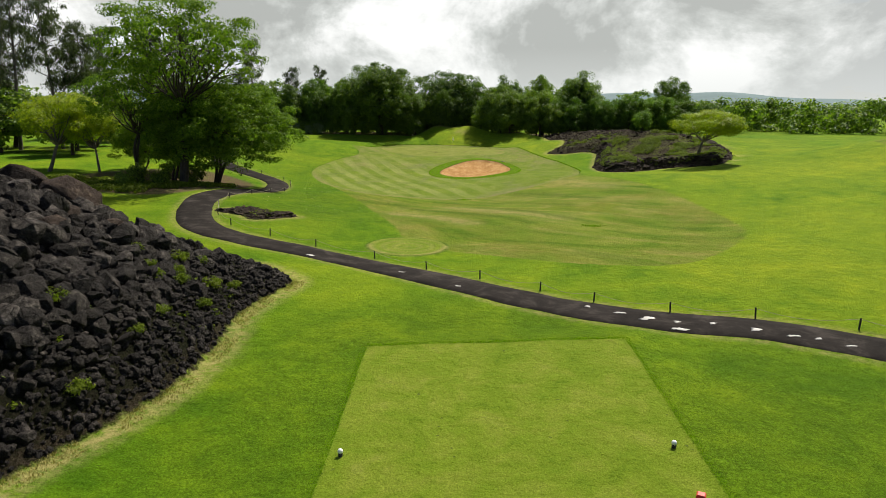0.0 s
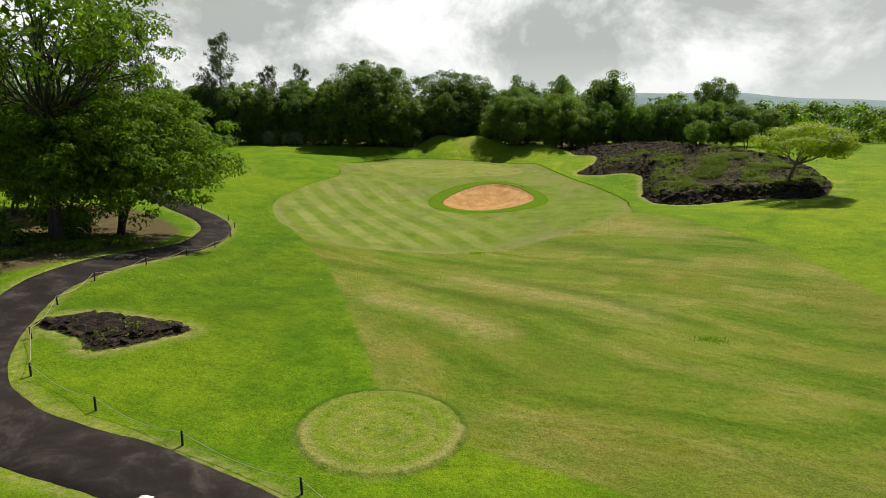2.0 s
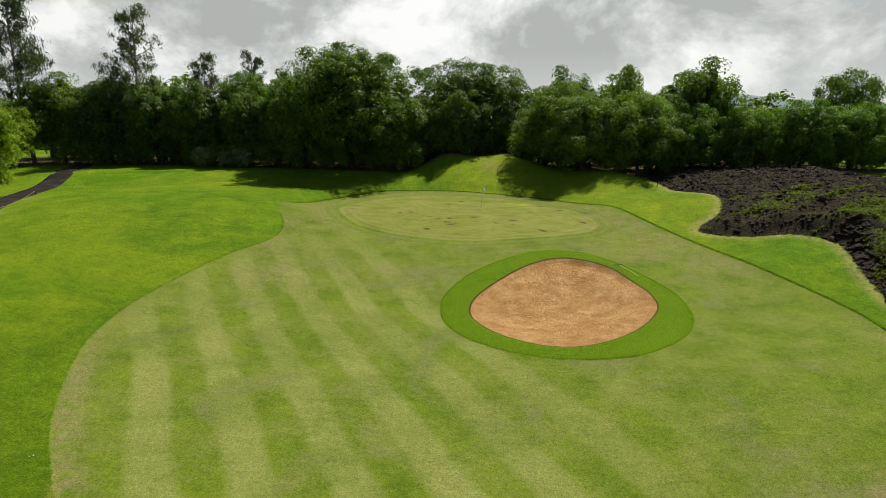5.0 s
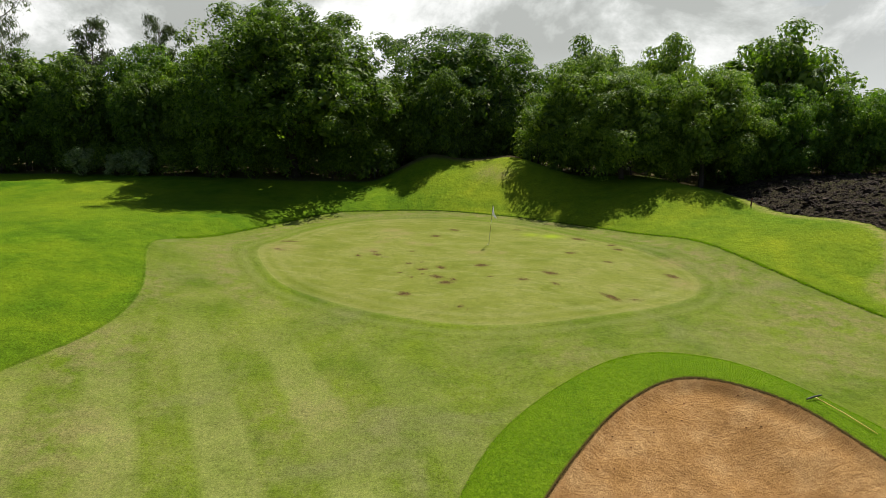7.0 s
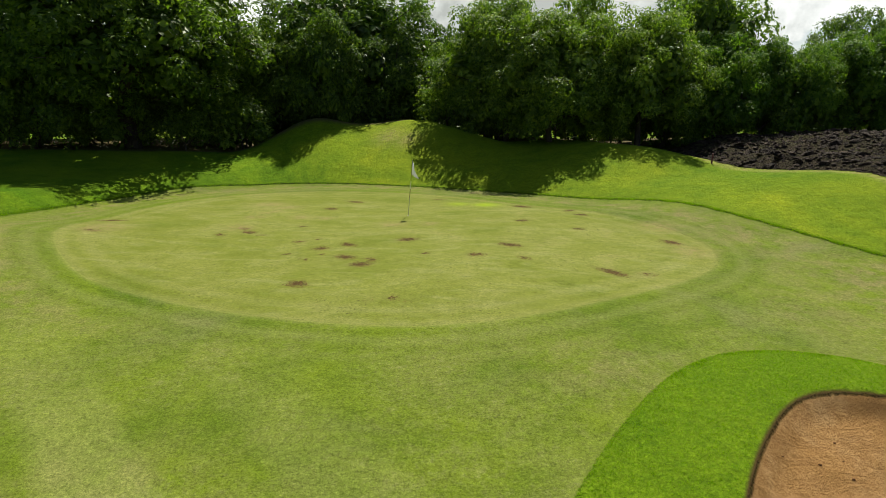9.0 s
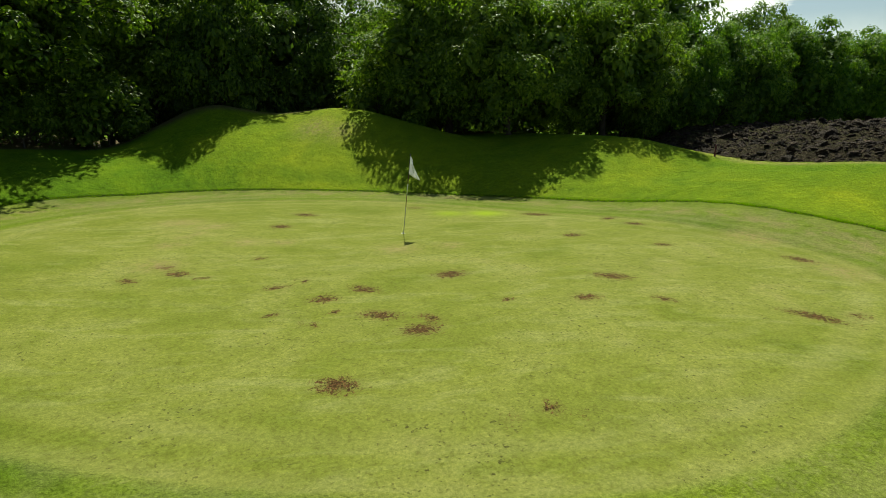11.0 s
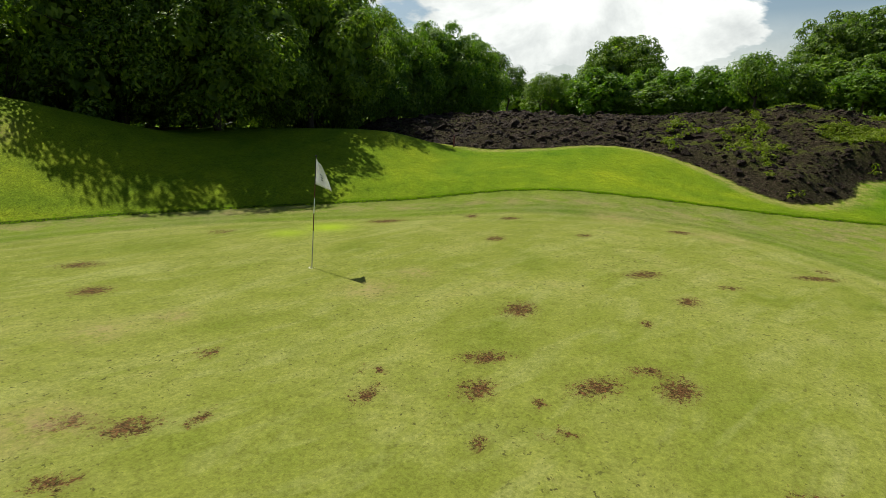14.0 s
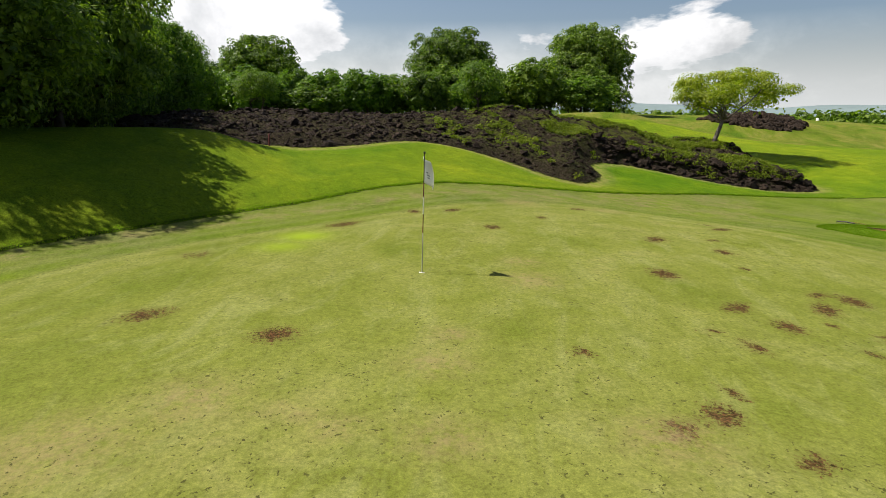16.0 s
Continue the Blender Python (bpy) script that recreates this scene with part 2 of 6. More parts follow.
def ground_height(x, y, z=None):
    x, y = np.asarray(x, float), np.asarray(y, float)
    z = z or zones(x, y)
    h = BASE[0] + BASE[1] * np.tanh(y / 90) + swell(x, y, HOLLOWS) + swell(x, y, SWELLS)
    # the back of the green lies level, the banks rise behind it
    back = smooth(-1.5, 0.5, z["apron"]) * smooth(103, 109, y)
    h = h * (1 - back) + back * np.minimum(h, 1.92 + 0.006 * (y - 105))
    crest = sum(np.interp(x + o, BANK_X, BANK_Z) for o in (-0.9, -0.45, 0, 0.45, 0.9)) / 5
    rise = (0.45 * smooth(-0.3, 6.6, -z["apron"]) + 0.55 * np.clip((-z["apron"] - 0.1) / 6.4, 0, 1)) * (1 - smooth(125, 131, y)) * smooth(-14, -10, x) * (1 - smooth(17, 22, x)) * smooth(108, 112, y)
    h = h + rise * (crest - h)
    # the lawn climbs towards the wood west of the green
    h += 0.95 * smooth(113.5, 123, y) * smooth(-5, -11, x) * (1 - smooth(140, 170, y)) * smooth(-90, -60, x)
    h += swell(x, y, KNOLLS)
    far = smooth(150, 600, np.hypot(x, y - 60))
    h += far * 2.5 * np.sin(x * 0.006 + 1.0) * np.sin(y * 0.007 + 0.4)
    # the tee is levelled, its edges banked
    t = smooth(-2.2, 0.1, z["tee"])
    h = h * (1 - t) + t * (-0.12 + 0.004 * (y - 12))
    h += 0.12 * smooth(-0.4, 0.1, z["ring"])
    # rough stands higher than what is mown short
    mown = np.maximum(np.maximum(z["apron"], z["fairway"]), np.maximum(z["tee"], z["ring"]))
    mown = np.minimum(mown, -z["collar"])
    h += 0.045 * (1 - smooth(-0.1, 0.12, mown)) - 0.03 * smooth(-0.1, 0.15, z["green"])
    # bunker: a lip, then a bowl
    h += 0.12 * smooth(-1.6, -0.2, z["sand"]) * smooth(84, 90, y)
    far_lip = smooth(82, 88.5, y - 0.25 * (x - 4))
    h -= (0.14 + 0.20 * far_lip) * smooth(-0.04, 0.44, z["sand"]) + (0.30 + 0.45 * smooth(80, 85, y)) * smooth(0.2, 3.2, z["sand"])
    h += smooth(0.3, 1.0, z["sand"]) * (0.035 * ridge_noise(x, y, 2.0, 4.0) + 0.022 * ridge_noise(x, y, 5.2, 7.0))
    # lava beds
    e = z["lava_e"]
    h += 1.05 * smooth(-0.1, 1.8, e) * (1 - 0.55 * smooth(92, 101, y)) + 0.45 * smooth(2, 9, e) * (1 - 0.6 * smooth(94, 104, y)) + 0.13 * smooth(0.0, 1.5, e) * ridge_noise(x, y, 1.1, 2.0) + 0.22 * smooth(0.6, 2.5, e) * ridge_noise(x, y, 0.42, 6.0)
    w = z["lava_w"]
    h += (7.1 + 0.5 * smooth(-14.5, -18, x)) * (1 - np.exp(-np.maximum(w, 0) / 7.5)) * (1 - 0.6 * smooth(20, 29, y)) + 0.22 * smooth(0.2, 2, w) * ridge_noise(x, y, 0.9, 1.0)
    h += 0.24 * smooth(-0.05, 0.9, z["outcrop"]) + 0.1 * smooth(0, 0.6, z["outcrop"]) * ridge_noise(x, y, 2.2, 3.0)
    h += 0.08 * smooth(0, 2, z["grove"]) * ridge_noise(x, y, 1.2, 5.0)
    return h


def ground_at(x, y):
    return float(ground_height(np.array([x]), np.array([y]))[0])


def lines(fine, lo, hi, limit, grow=1.18):
    inner = np.arange(lo, hi + 1e-6, fine)
    out, s, v = [], fine, hi
    while v < limit:
        s *= grow
        v += s
        out.append(v)
    left, s, v = [], fine, lo
    while v > -limit:
        s *= grow
        v -= s
        left.append(v)
    return np.r_[left[::-1], inner, out]

# ---- materials ----
def material(name):
    m = bpy.data.materials.new(name)
    m.use_nodes = True
    t = m.node_tree
    t.nodes.clear()
    return m, t


def finish(t, colour, rough=0.8, normal=None, spec=0.3, metal=0.0):
    p = nd(t, "ShaderNodeBsdfPrincipled", {"Base Color": colour if isinstance(colour, bpy.types.NodeSocket) else (*colour, 1), "Roughness": rough, "Metallic": metal, "Specular IOR Level": spec})
    if normal is not None:
        t.links.new(normal, p.inputs["Normal"])
    nd(t, "ShaderNodeOutputMaterial", {0: p.outputs[0]})
    return p


def bump(t, height, strength=0.5, dist=0.02, normal=None):
    n = nd(t, "ShaderNodeBump", {"Height": height, "Strength": strength, "Distance": dist})
    if normal is not None:
        t.links.new(normal, n.inputs["Normal"])
    return n.outputs[0]


def simple(name, colour, rough=0.6, spec=0.4, metal=0.0, vary=0.25, scale=8.0):
    m, t = material(name)
    p = nd(t, "ShaderNodeNewGeometry").outputs["Position"]
    f = noise_tex(t, p, scale, 5.0)
    c = mixc(t, f, [v * (1 - vary) for v in colour], [min(1, v * (1 + vary)) for v in colour])
    finish(t, c, rough, bump(t, noise_tex(t, p, scale * 6, 3.0), 0.2, 0.005), spec, metal)
    return m


def attr(t, name):
    n = nd(t, "ShaderNodeAttribute")
    n.attribute_name = name
    return n.outputs["Fac"]


def step(t, v, a, b):
    n = nd(t, "ShaderNodeMapRange", {0: v, 1: a, 2: b, 3: 0.0, 4: 1.0})
    n.interpolation_type, n.clamp = "SMOOTHSTEP", True
    return n.outputs[0]


def stretched(t, vec, deg, sx, sy):
    r = nd(t, "ShaderNodeMapping", {0: vec, 2: (0, 0, radians(deg))}).outputs[0]
    return nd(t, "ShaderNodeMapping", {0: r, 3: (sx, sy, 0.1)}).outputs[0]


def turf_material():
    m, t = material("turf")
    pos = nd(t, "ShaderNodeNewGeometry").outputs["Position"]
    flat2 = vmth(t, "MULTIPLY", pos, (1, 1, 0.3))
    n_big = noise_tex(t, flat2, 0.07, 4.0, 0.55, 0.6)
    n_mid = noise_tex(t, flat2, 0.45, 5.0, 0.6, 0.4)
    n_small = noise_tex(t, flat2, 2.6, 5.0, 0.65)
    n_fine = noise_tex(t, flat2, 22.0, 4.0, 0.7)
    n_blade = noise_tex(t, flat2, 85.0, 2.0, 0.6)
    edge = mth(t, "MULTIPLY", mth(t, "SUBTRACT", n_fine, 0.5), 0.14)

    def zone(name, a=-0.05, b=0.06):
        return step(t, mth(t, "ADD", attr(t, name), edge), a, b)

    # rough: lush, a little yellow where it is thin
    rough_c = ramp(t, n_mid, (0.25, (0.036, 0.100, 0.003)), (0.5, (0.072, 0.148, 0.004)), (0.75, (0.125, 0.190, 0.006)))
    rough_c = mixc(t, ramp(t, n_big, (0.36, 0.0), (0.62, 0.85)), rough_c, (0.136, 0.190, 0.008))
    rough_c = mixc(t, mth(t, "MULTIPLY", attr(t, "thin"), ramp(t, n_mid, (0.3, 0.35), (0.65, 1.0))), rough_c, (0.178, 0.222, 0.010))
    rough_c = mixc(t, mth(t, "MULTIPLY", attr(t, "lush"), ramp(t, n_mid, (0.3, 1.0), (0.75, 0.45))), rough_c, mixc(t, n_small, (0.036, 0.080, 0.003), (0.068, 0.120, 0.005)))
    rough_c = mixc(t, 1.0, rough_c, mixc(t, ramp(t, noise_tex(t, flat2, 1.4, 6.0, 0.72), (0.32, 0.0), (0.68, 1.0)), (0.76, 0.82, 0.8), (1.20, 1.15, 1.15)), "MULTIPLY")
    rough_c = mixc(t, 1.0, rough_c, mixc(t, ramp(t, noise_tex(t, flat2, 0.2, 6.0, 0.6, 0.8), (0.36, 0.0), (0.62, 1.0)), (0.74, 0.84, 0.8), (1.12, 1.07, 1.0)), "MULTIPLY")
    # fairway: worn and dry in drifts; dark bands are mowing and painted relief shade
    mow = nd(t, "ShaderNodeTexNoise", {"Vector": stretched(t, flat2, 34, 0.065, 0.19), "Scale": 1.0, "Detail": 6.0, "Roughness": 0.58, "Distortion": 1.3}).outputs[0]
    fair_c = ramp(t, mow, (0.34, (0.052, 0.096, 0.004)), (0.43, (0.102, 0.142, 0.011)), (0.51, (0.144, 0.162, 0.022)), (0.57, (0.190, 0.178, 0.042)), (0.63, (0.112, 0.138, 0.011)), (0.72, (0.150, 0.162, 0.020)))
    drift = noise_tex(t, stretched(t, flat2, 40, 0.09, 0.42), 1.0, 5.0, 0.6, 0.9)
    fair_c = mixc(t, ramp(t, drift, (0.50, 0.0), (0.64, 0.55)), fair_c, (0.048, 0.096, 0.005))
    fair_c = mixc(t, ramp(t, noise_tex(t, flat2, 0.16, 5.0, 0.6, 0.6), (0.48, 0.0), (0.62, 0.45)), fair_c, (0.142, 0.122, 0.024))
    fair_c = mixc(t, ramp(t, n_mid, (0.40, 0.0), (0.68, 0.6)), fair_c, (0.075, 0.125, 0.008))
    tuft = noise_tex(t, flat2, 1.5, 8.0, 0.75, 0.4)
    straw_f = mth(t, "MULTIPLY", attr(t, "straw"), ramp(t, tuft, (0.34, 0.15), (0.60, 1.0)))
    fair_c = mixc(t, straw_f, fair_c, mixc(t, n_fine, (0.150, 0.138, 0.034), (0.330, 0.270, 0.110)))
    fair_c = mixc(t, mth(t, "MULTIPLY", attr(t, "streak"), ramp(t, n_small, (0.25, 0.75), (0.70, 0.5))), fair_c, (0.040, 0.078, 0.004))
    # apron: mown in straight passes
    wave = nd(t, "ShaderNodeTexWave", {"Vector": nd(t, "ShaderNodeMapping", {0: flat2, 2: (0, 0, radians(-25.5))}).outputs[0], "Scale": 0.115, "Distortion": 3.4, "Detail": 4.0, "Detail Scale": 0.35})
    wave.wave_type, wave.bands_direction = "BANDS", "X"
    patchy = noise_tex(t, flat2, 0.22, 7.0, 0.62, 0.9)
    pass_f = mth(t, "MULTIPLY", ramp(t, wave.outputs[1], (0.34, 0.0), (0.70, 1.0)), mth(t, "MULTIPLY", attr(t, "stripes"), ramp(t, patchy, (0.36, 0.10), (0.62, 0.78))))
    apron_c = ramp(t, n_mid, (0.28, (0.068, 0.110, 0.007)), (0.50, (0.102, 0.140, 0.014)), (0.72, (0.142, 0.164, 0.030)))
    apron_c = mixc(t, ramp(t, patchy, (0.50, 0.0), (0.66, 0.75)), apron_c, (0.128, 0.172, 0.012))
    apron_c = mixc(t, ramp(t, patchy, (0.30, 0.75), (0.46, 0.0)), apron_c, (0.142, 0.146, 0.056))
    apron_c = mixc(t, pass_f, apron_c, (0.196, 0.212, 0.062))
    apron_c = mixc(t, mth(t, "MULTIPLY", ramp(t, noise_tex(t, flat2, 9.0, 8.0, 0.8), (0.50, 0.0), (0.64, 0.55)), ramp(t, n_mid, (0.40, 0.1), (0.62, 1.0))), apron_c, (0.185, 0.182, 0.075))
    apron_c = mixc(t, ramp(t, noise_tex(t, flat2, 10.0, 8.0, 0.8), (0.54, 0.0), (0.66, 0.6)), apron_c, (0.045, 0.072, 0.006))
    apron_c = mixc(t, ramp(t, tuft, (0.30, 0.55), (0.44, 0.0)), apron_c, (0.062, 0.098, 0.007))
    apron_c = mixc(t, ramp(t, tuft, (0.55, 0.0), (0.70, 0.5)), apron_c, (0.180, 0.186, 0.058))
    worn = mth(t, "MULTIPLY", attr(t, "worn"), ramp(t, noise_tex(t, flat2, 1.6, 6.0, 0.7), (0.40, 0.0), (0.60, 0.85)))
    apron_c = mixc(t, worn, apron_c, mixc(t, n_fine, (0.112, 0.096, 0.038), (0.262, 0.214, 0.104)))
    # putting green
    green_c = ramp(t, n_mid, (0.27, (0.104, 0.130, 0.016)), (0.45, (0.146, 0.163, 0.028)), (0.60, (0.172, 0.184, 0.042)), (0.76, (0.215, 0.205, 0.070)))
    green_c = mixc(t, ramp(t, noise_tex(t, stretched(t, flat2, 20, 0.5, 1.6), 1.0, 7.0, 0.68, 0.8), (0.50, 0.0), (0.66, 0.6)), green_c, (0.215, 0.225, 0.075))
    green_c = mixc(t, ramp(t, noise_tex(t, flat2, 9.0, 8.0, 0.8), (0.52, 0.0), (0.66, 0.55)), green_c, (0.090, 0.105, 0.014))
    green_c = mixc(t, ramp(t, noise_tex(t, flat2, 1.3, 7.0, 0.72, 0.8), (0.46, 0.0), (0.70, 0.65)), green_c, (0.098, 0.118, 0.014))
    collar_c = mixc(t, 0.5, ramp(t, n_mid, (0.25, (0.050, 0.110, 0.003)), (0.7, (0.105, 0.172, 0.005))), ramp(t, noise_tex(t, flat2, 8.0, 6.0, 0.75), (0.34, (0.030, 0.070, 0.002)), (0.66, (0.130, 0.195, 0.008))))
    tee_c = ramp(t, noise_tex(t, flat2, 0.8, 7.0, 0.7, 0.5), (0.28, (0.078, 0.132, 0.007)), (0.46, (0.116, 0.168, 0.012)), (0.60, (0.150, 0.188, 0.020)), (0.78, (0.190, 0.198, 0.044)))
    pock = ramp(t, noise_tex(t, flat2, 3.4, 2.0, 0.5), (0.71, 0.0), (0.75, 0.7))
    tee_c = mixc(t, pock, tee_c, (0.050, 0.065, 0.018))
    c = mixc(t, step(t, mth(t, "ADD", attr(t, "fairway"), mth(t, "MULTIPLY", mth(t, "SUBTRACT", n_small, 0.5), 0.8)), -0.16, 0.2), rough_c, fair_c)
    c = mixc(t, zone("apron"), c, apron_c)
    ring_dark = mth(t, "MULTIPLY", zone("green", -1.6, -0.9), mth(t, "SUBTRACT", 1.0, zone("green", -0.5, -0.1)))
    c = mixc(t, mth(t, "MULTIPLY", ring_dark, ramp(t, n_small, (0.3, 0.08), (0.7, 0.36))), c, (0.080, 0.112, 0.011))
    ringing = nd(t, "ShaderNodeMath", {0: mth(t, "MULTIPLY_ADD", attr(t, "green"), 8.0, mth(t, "MULTIPLY", n_small, 1.5))})
    ringing.operation = "SINE"
    near_edge = mth(t, "MULTIPLY", step(t, attr(t, "green"), -1.9, -0.6), mth(t, "SUBTRACT", 1.0, step(t, attr(t, "green"), 0.8, 2.0)))
    c = mixc(t, zone("green", -0.12, 0.12), c, green_c)
    c = mixc(t, mth(t, "MULTIPLY", near_edge, mth(t, "MULTIPLY_ADD", ringing.outputs[0], 0.13, 0.08)), c, (0.205, 0.205, 0.075))
    c = mixc(t, mth(t, "MULTIPLY", near_edge, mth(t, "MAXIMUM", mth(t, "MULTIPLY_ADD", ringing.outputs[0], -0.20, -0.08), 0.0)), c, (0.055, 0.085, 0.008))
    c = mixc(t, zone("tee"), c, tee_c)
    band = nd(t, "ShaderNodeMath", {0: mth(t, "MULTIPLY", attr(t, "ring"), 9.0)})
    band.operation = "SINE"
    c = mixc(t, zone("ring"), c, mixc(t, mth(t, "MULTIPLY_ADD", band.outputs[0], 0.22, 0.22), tee_c, (0.185, 0.185, 0.050)))
    rim = mth(t, "MULTIPLY", step(t, attr(t, "ring"), -0.32, -0.12), mth(t, "SUBTRACT", 1.0, step(t, attr(t, "ring"), -0.06, 0.04)))
    c = mixc(t, mth(t, "MULTIPLY", rim, 0.75), c, (0.042, 0.080, 0.004))
    c = mixc(t, zone("collar"), c, collar_c)
    # fine grain of the blades
    grain = ramp(t, n_fine, (0.28, 0.48), (0.72, 1.5))
    blade = ramp(t, n_blade, (0.25, 0.62), (0.75, 1.36))
    calm = mth(t, "SUBTRACT", mth(t, "MULTIPLY_ADD", zone("green"), -0.40, 1.0), mth(t, "ADD", mth(t, "MULTIPLY", zone("tee"), 0.45), mth(t, "MULTIPLY", mth(t, "SUBTRACT", zone("apron"), zone("green")), 0.18)))
    c = mixc(t, calm, c, ramp(t, noise_tex(t, flat2, 7.0, 4.0, 0.7), (0.3, 0.80), (0.7, 1.18)), "MULTIPLY")
    # shade along the cut edge of the rough, painted as a dark line
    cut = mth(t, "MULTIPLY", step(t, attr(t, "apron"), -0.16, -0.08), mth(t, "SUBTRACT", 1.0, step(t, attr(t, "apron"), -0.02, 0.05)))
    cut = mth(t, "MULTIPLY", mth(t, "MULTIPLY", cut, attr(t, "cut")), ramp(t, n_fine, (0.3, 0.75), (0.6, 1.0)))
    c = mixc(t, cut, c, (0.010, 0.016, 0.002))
    c = mixc(t, calm, c, grain, "MULTIPLY")
    c = mixc(t, calm, c, blade, "MULTIPLY")
    # scars where the green has died back
    crumbs = noise_tex(t, flat2, 14.0, 9.0, 0.86)
    scar = step(t, mth(t, "MULTIPLY_ADD", attr(t, "scar"), 0.26, crumbs), 0.63, 0.66)
    tinge = mth(t, "MULTIPLY", step(t, attr(t, "scar"), 0.0, 0.8), 0.35)
    c = mixc(t, tinge, c, (0.120, 0.105, 0.030))
    c = mixc(t, mth(t, "MULTIPLY", scar, step(t, attr(t, "scar"), 0.0, 0.12)), c, ramp(t, noise_tex(t, flat2, 34.0, 3.0, 0.7), (0.35, (0.014, 0.008, 0.004)), (0.50, (0.052, 0.026, 0.011)), (0.68, (0.150, 0.068, 0.030))))
    bald = mth(t, "MULTIPLY", attr(t, "bald"), ramp(t, noise_tex(t, flat2, 6.0, 6.0, 0.75), (0.35, 0.0), (0.62, 0.8)))
    c = mixc(t, bald, c, mixc(t, n_fine, (0.150, 0.115, 0.045), (0.300, 0.235, 0.120)))
    speck = mth(t, "MULTIPLY", mth(t, "MULTIPLY", ramp(t, noise_tex(t, flat2, 15.0, 3.0, 0.7), (0.625, 0.0), (0.65, 0.9)), ramp(t, n_mid, (0.40, 0.12), (0.58, 1.0))), zone("green"))
    c = mixc(t, speck, c, (0.045, 0.045, 0.014))
    c = mixc(t, mth(t, "MULTIPLY", attr(t, "fresh"), 0.7), c, (0.23, 0.33, 0.01))
    # dry verge along the stones
    dry = mth(t, "MULTIPLY", attr(t, "dry"), ramp(t, noise_tex(t, flat2, 3.0, 5.0, 0.7), (0.35, 0.0), (0.6, 1.0)))
    c = mixc(t, dry, c, mixc(t, n_fine, (0.16, 0.14, 0.040), (0.42, 0.34, 0.15)))
    # leaf litter under the grove and the wood
    lit = mth(t, "MULTIPLY", zone("litter", -0.6, 0.5), ramp(t, n_small, (0.30, 0.6), (0.55, 1.0)))
    c = mixc(t, lit, c, mixc(t, n_fine, (0.030, 0.021, 0.014), (0.135, 0.085, 0.055)))
    # lava soil with creeping green
    soil = ramp(t, noise_tex(t, pos, 9.0, 9.0, 0.78), (0.32, (0.007, 0.005, 0.004)), (0.48, (0.030, 0.021, 0.016)), (0.62, (0.085, 0.060, 0.044)), (0.75, (0.15, 0.110, 0.080)))
    # black gravel under the heap; the dark of gaps between stones painted in too
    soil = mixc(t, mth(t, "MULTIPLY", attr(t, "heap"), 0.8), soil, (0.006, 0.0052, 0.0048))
    creep = mth(t, "MULTIPLY", ramp(t, noise_tex(t, flat2, 0.55, 8.0, 0.75, 0.8), (0.47, 0.0), (0.56, 1.0)), attr(t, "creep"))
    soil = mixc(t, creep, soil, ramp(t, n_fine, (0.3, (0.035, 0.045, 0.008)), (0.7, (0.13, 0.145, 0.025))))
    rocky = step(t, mth(t, "ADD", attr(t, "lava"), mth(t, "MULTIPLY", mth(t, "SUBTRACT", n_small, 0.5), 0.7)), -0.1, 0.12)
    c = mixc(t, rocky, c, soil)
    # red sand
    clod = noise_tex(t, pos, 5.0, 7.0, 0.75, 0.6)
    furrow = noise_tex(t, nd(t, "ShaderNodeMapping", {0: flat2, 2: (0, 0, radians(38)), 3: (1.0, 5.0, 1.0)}).outputs[0], 1.0, 7.0, 0.72, 2.4)
    sand_c = ramp(t, noise_tex(t, pos, 1.1, 5.0, 0.6), (0.25, (0.300, 0.158, 0.054)), (0.5, (0.425, 0.240, 0.095)), (0.75, (0.545, 0.345, 0.158)))
    sand_c = mixc(t, ramp(t, clod, (0.35, 0.45), (0.6, 0.0)), sand_c, (0.190, 0.085, 0.034))
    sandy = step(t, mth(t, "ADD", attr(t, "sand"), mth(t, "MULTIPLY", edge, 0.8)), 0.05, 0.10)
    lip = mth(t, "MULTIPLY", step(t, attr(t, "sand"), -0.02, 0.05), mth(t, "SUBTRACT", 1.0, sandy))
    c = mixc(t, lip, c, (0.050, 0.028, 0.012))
    c = mixc(t, sandy, c, sand_c)
    h = mth(t, "ADD", mth(t, "MULTIPLY", n_fine, 0.6), mth(t, "MULTIPLY", n_blade, 0.4))
    short = mth(t, "MAXIMUM", zone("green"), mth(t, "MULTIPLY", zone("apron"), 0.55))
    strength = mth(t, "MULTIPLY_ADD", short, -0.66, 0.8)
    # standing blades catch the light much as level ground does
    lean = vmth(t, "NORMALIZE", vmth(t, "ADD", nd(t, "ShaderNodeNewGeometry").outputs["Normal"], (0.0, 0.0, 1.1)), (0, 0, 0))
    nb = nd(t, "ShaderNodeBump", {"Height": h, "Strength": strength, "Distance": 0.06, "Normal": lean}).outputs[0]
    nb = bump(t, mth(t, "MULTIPLY", n_small, mth(t, "MULTIPLY_ADD", short, -0.8, 1.0)), 0.6, 0.16, nb)
    nb = nd(t, "ShaderNodeBump", {"Height": mth(t, "MULTIPLY", mth(t, "ADD", mth(t, "MULTIPLY", clod, 1.0), mth(t, "ADD", mth(t, "MULTIPLY", furrow, 1.1), mth(t, "MULTIPLY", noise_tex(t, pos, 16.0, 6.0, 0.75), 0.6))), sandy), "Strength": 1.0, "Distance": 0.075, "Normal": nb}).outputs[0]
    nb = nd(t, "ShaderNodeBump", {"Height": mth(t, "MULTIPLY", noise_tex(t, pos, 7.0, 9.0, 0.75, 0.5), rocky), "Strength": 1.0, "Distance": 0.30, "Normal": nb}).outputs[0]
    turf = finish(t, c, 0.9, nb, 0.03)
    turf.inputs["Sheen Weight"].default_value = 0.05
    turf.inputs["Sheen Roughness"].default_value = 0.45
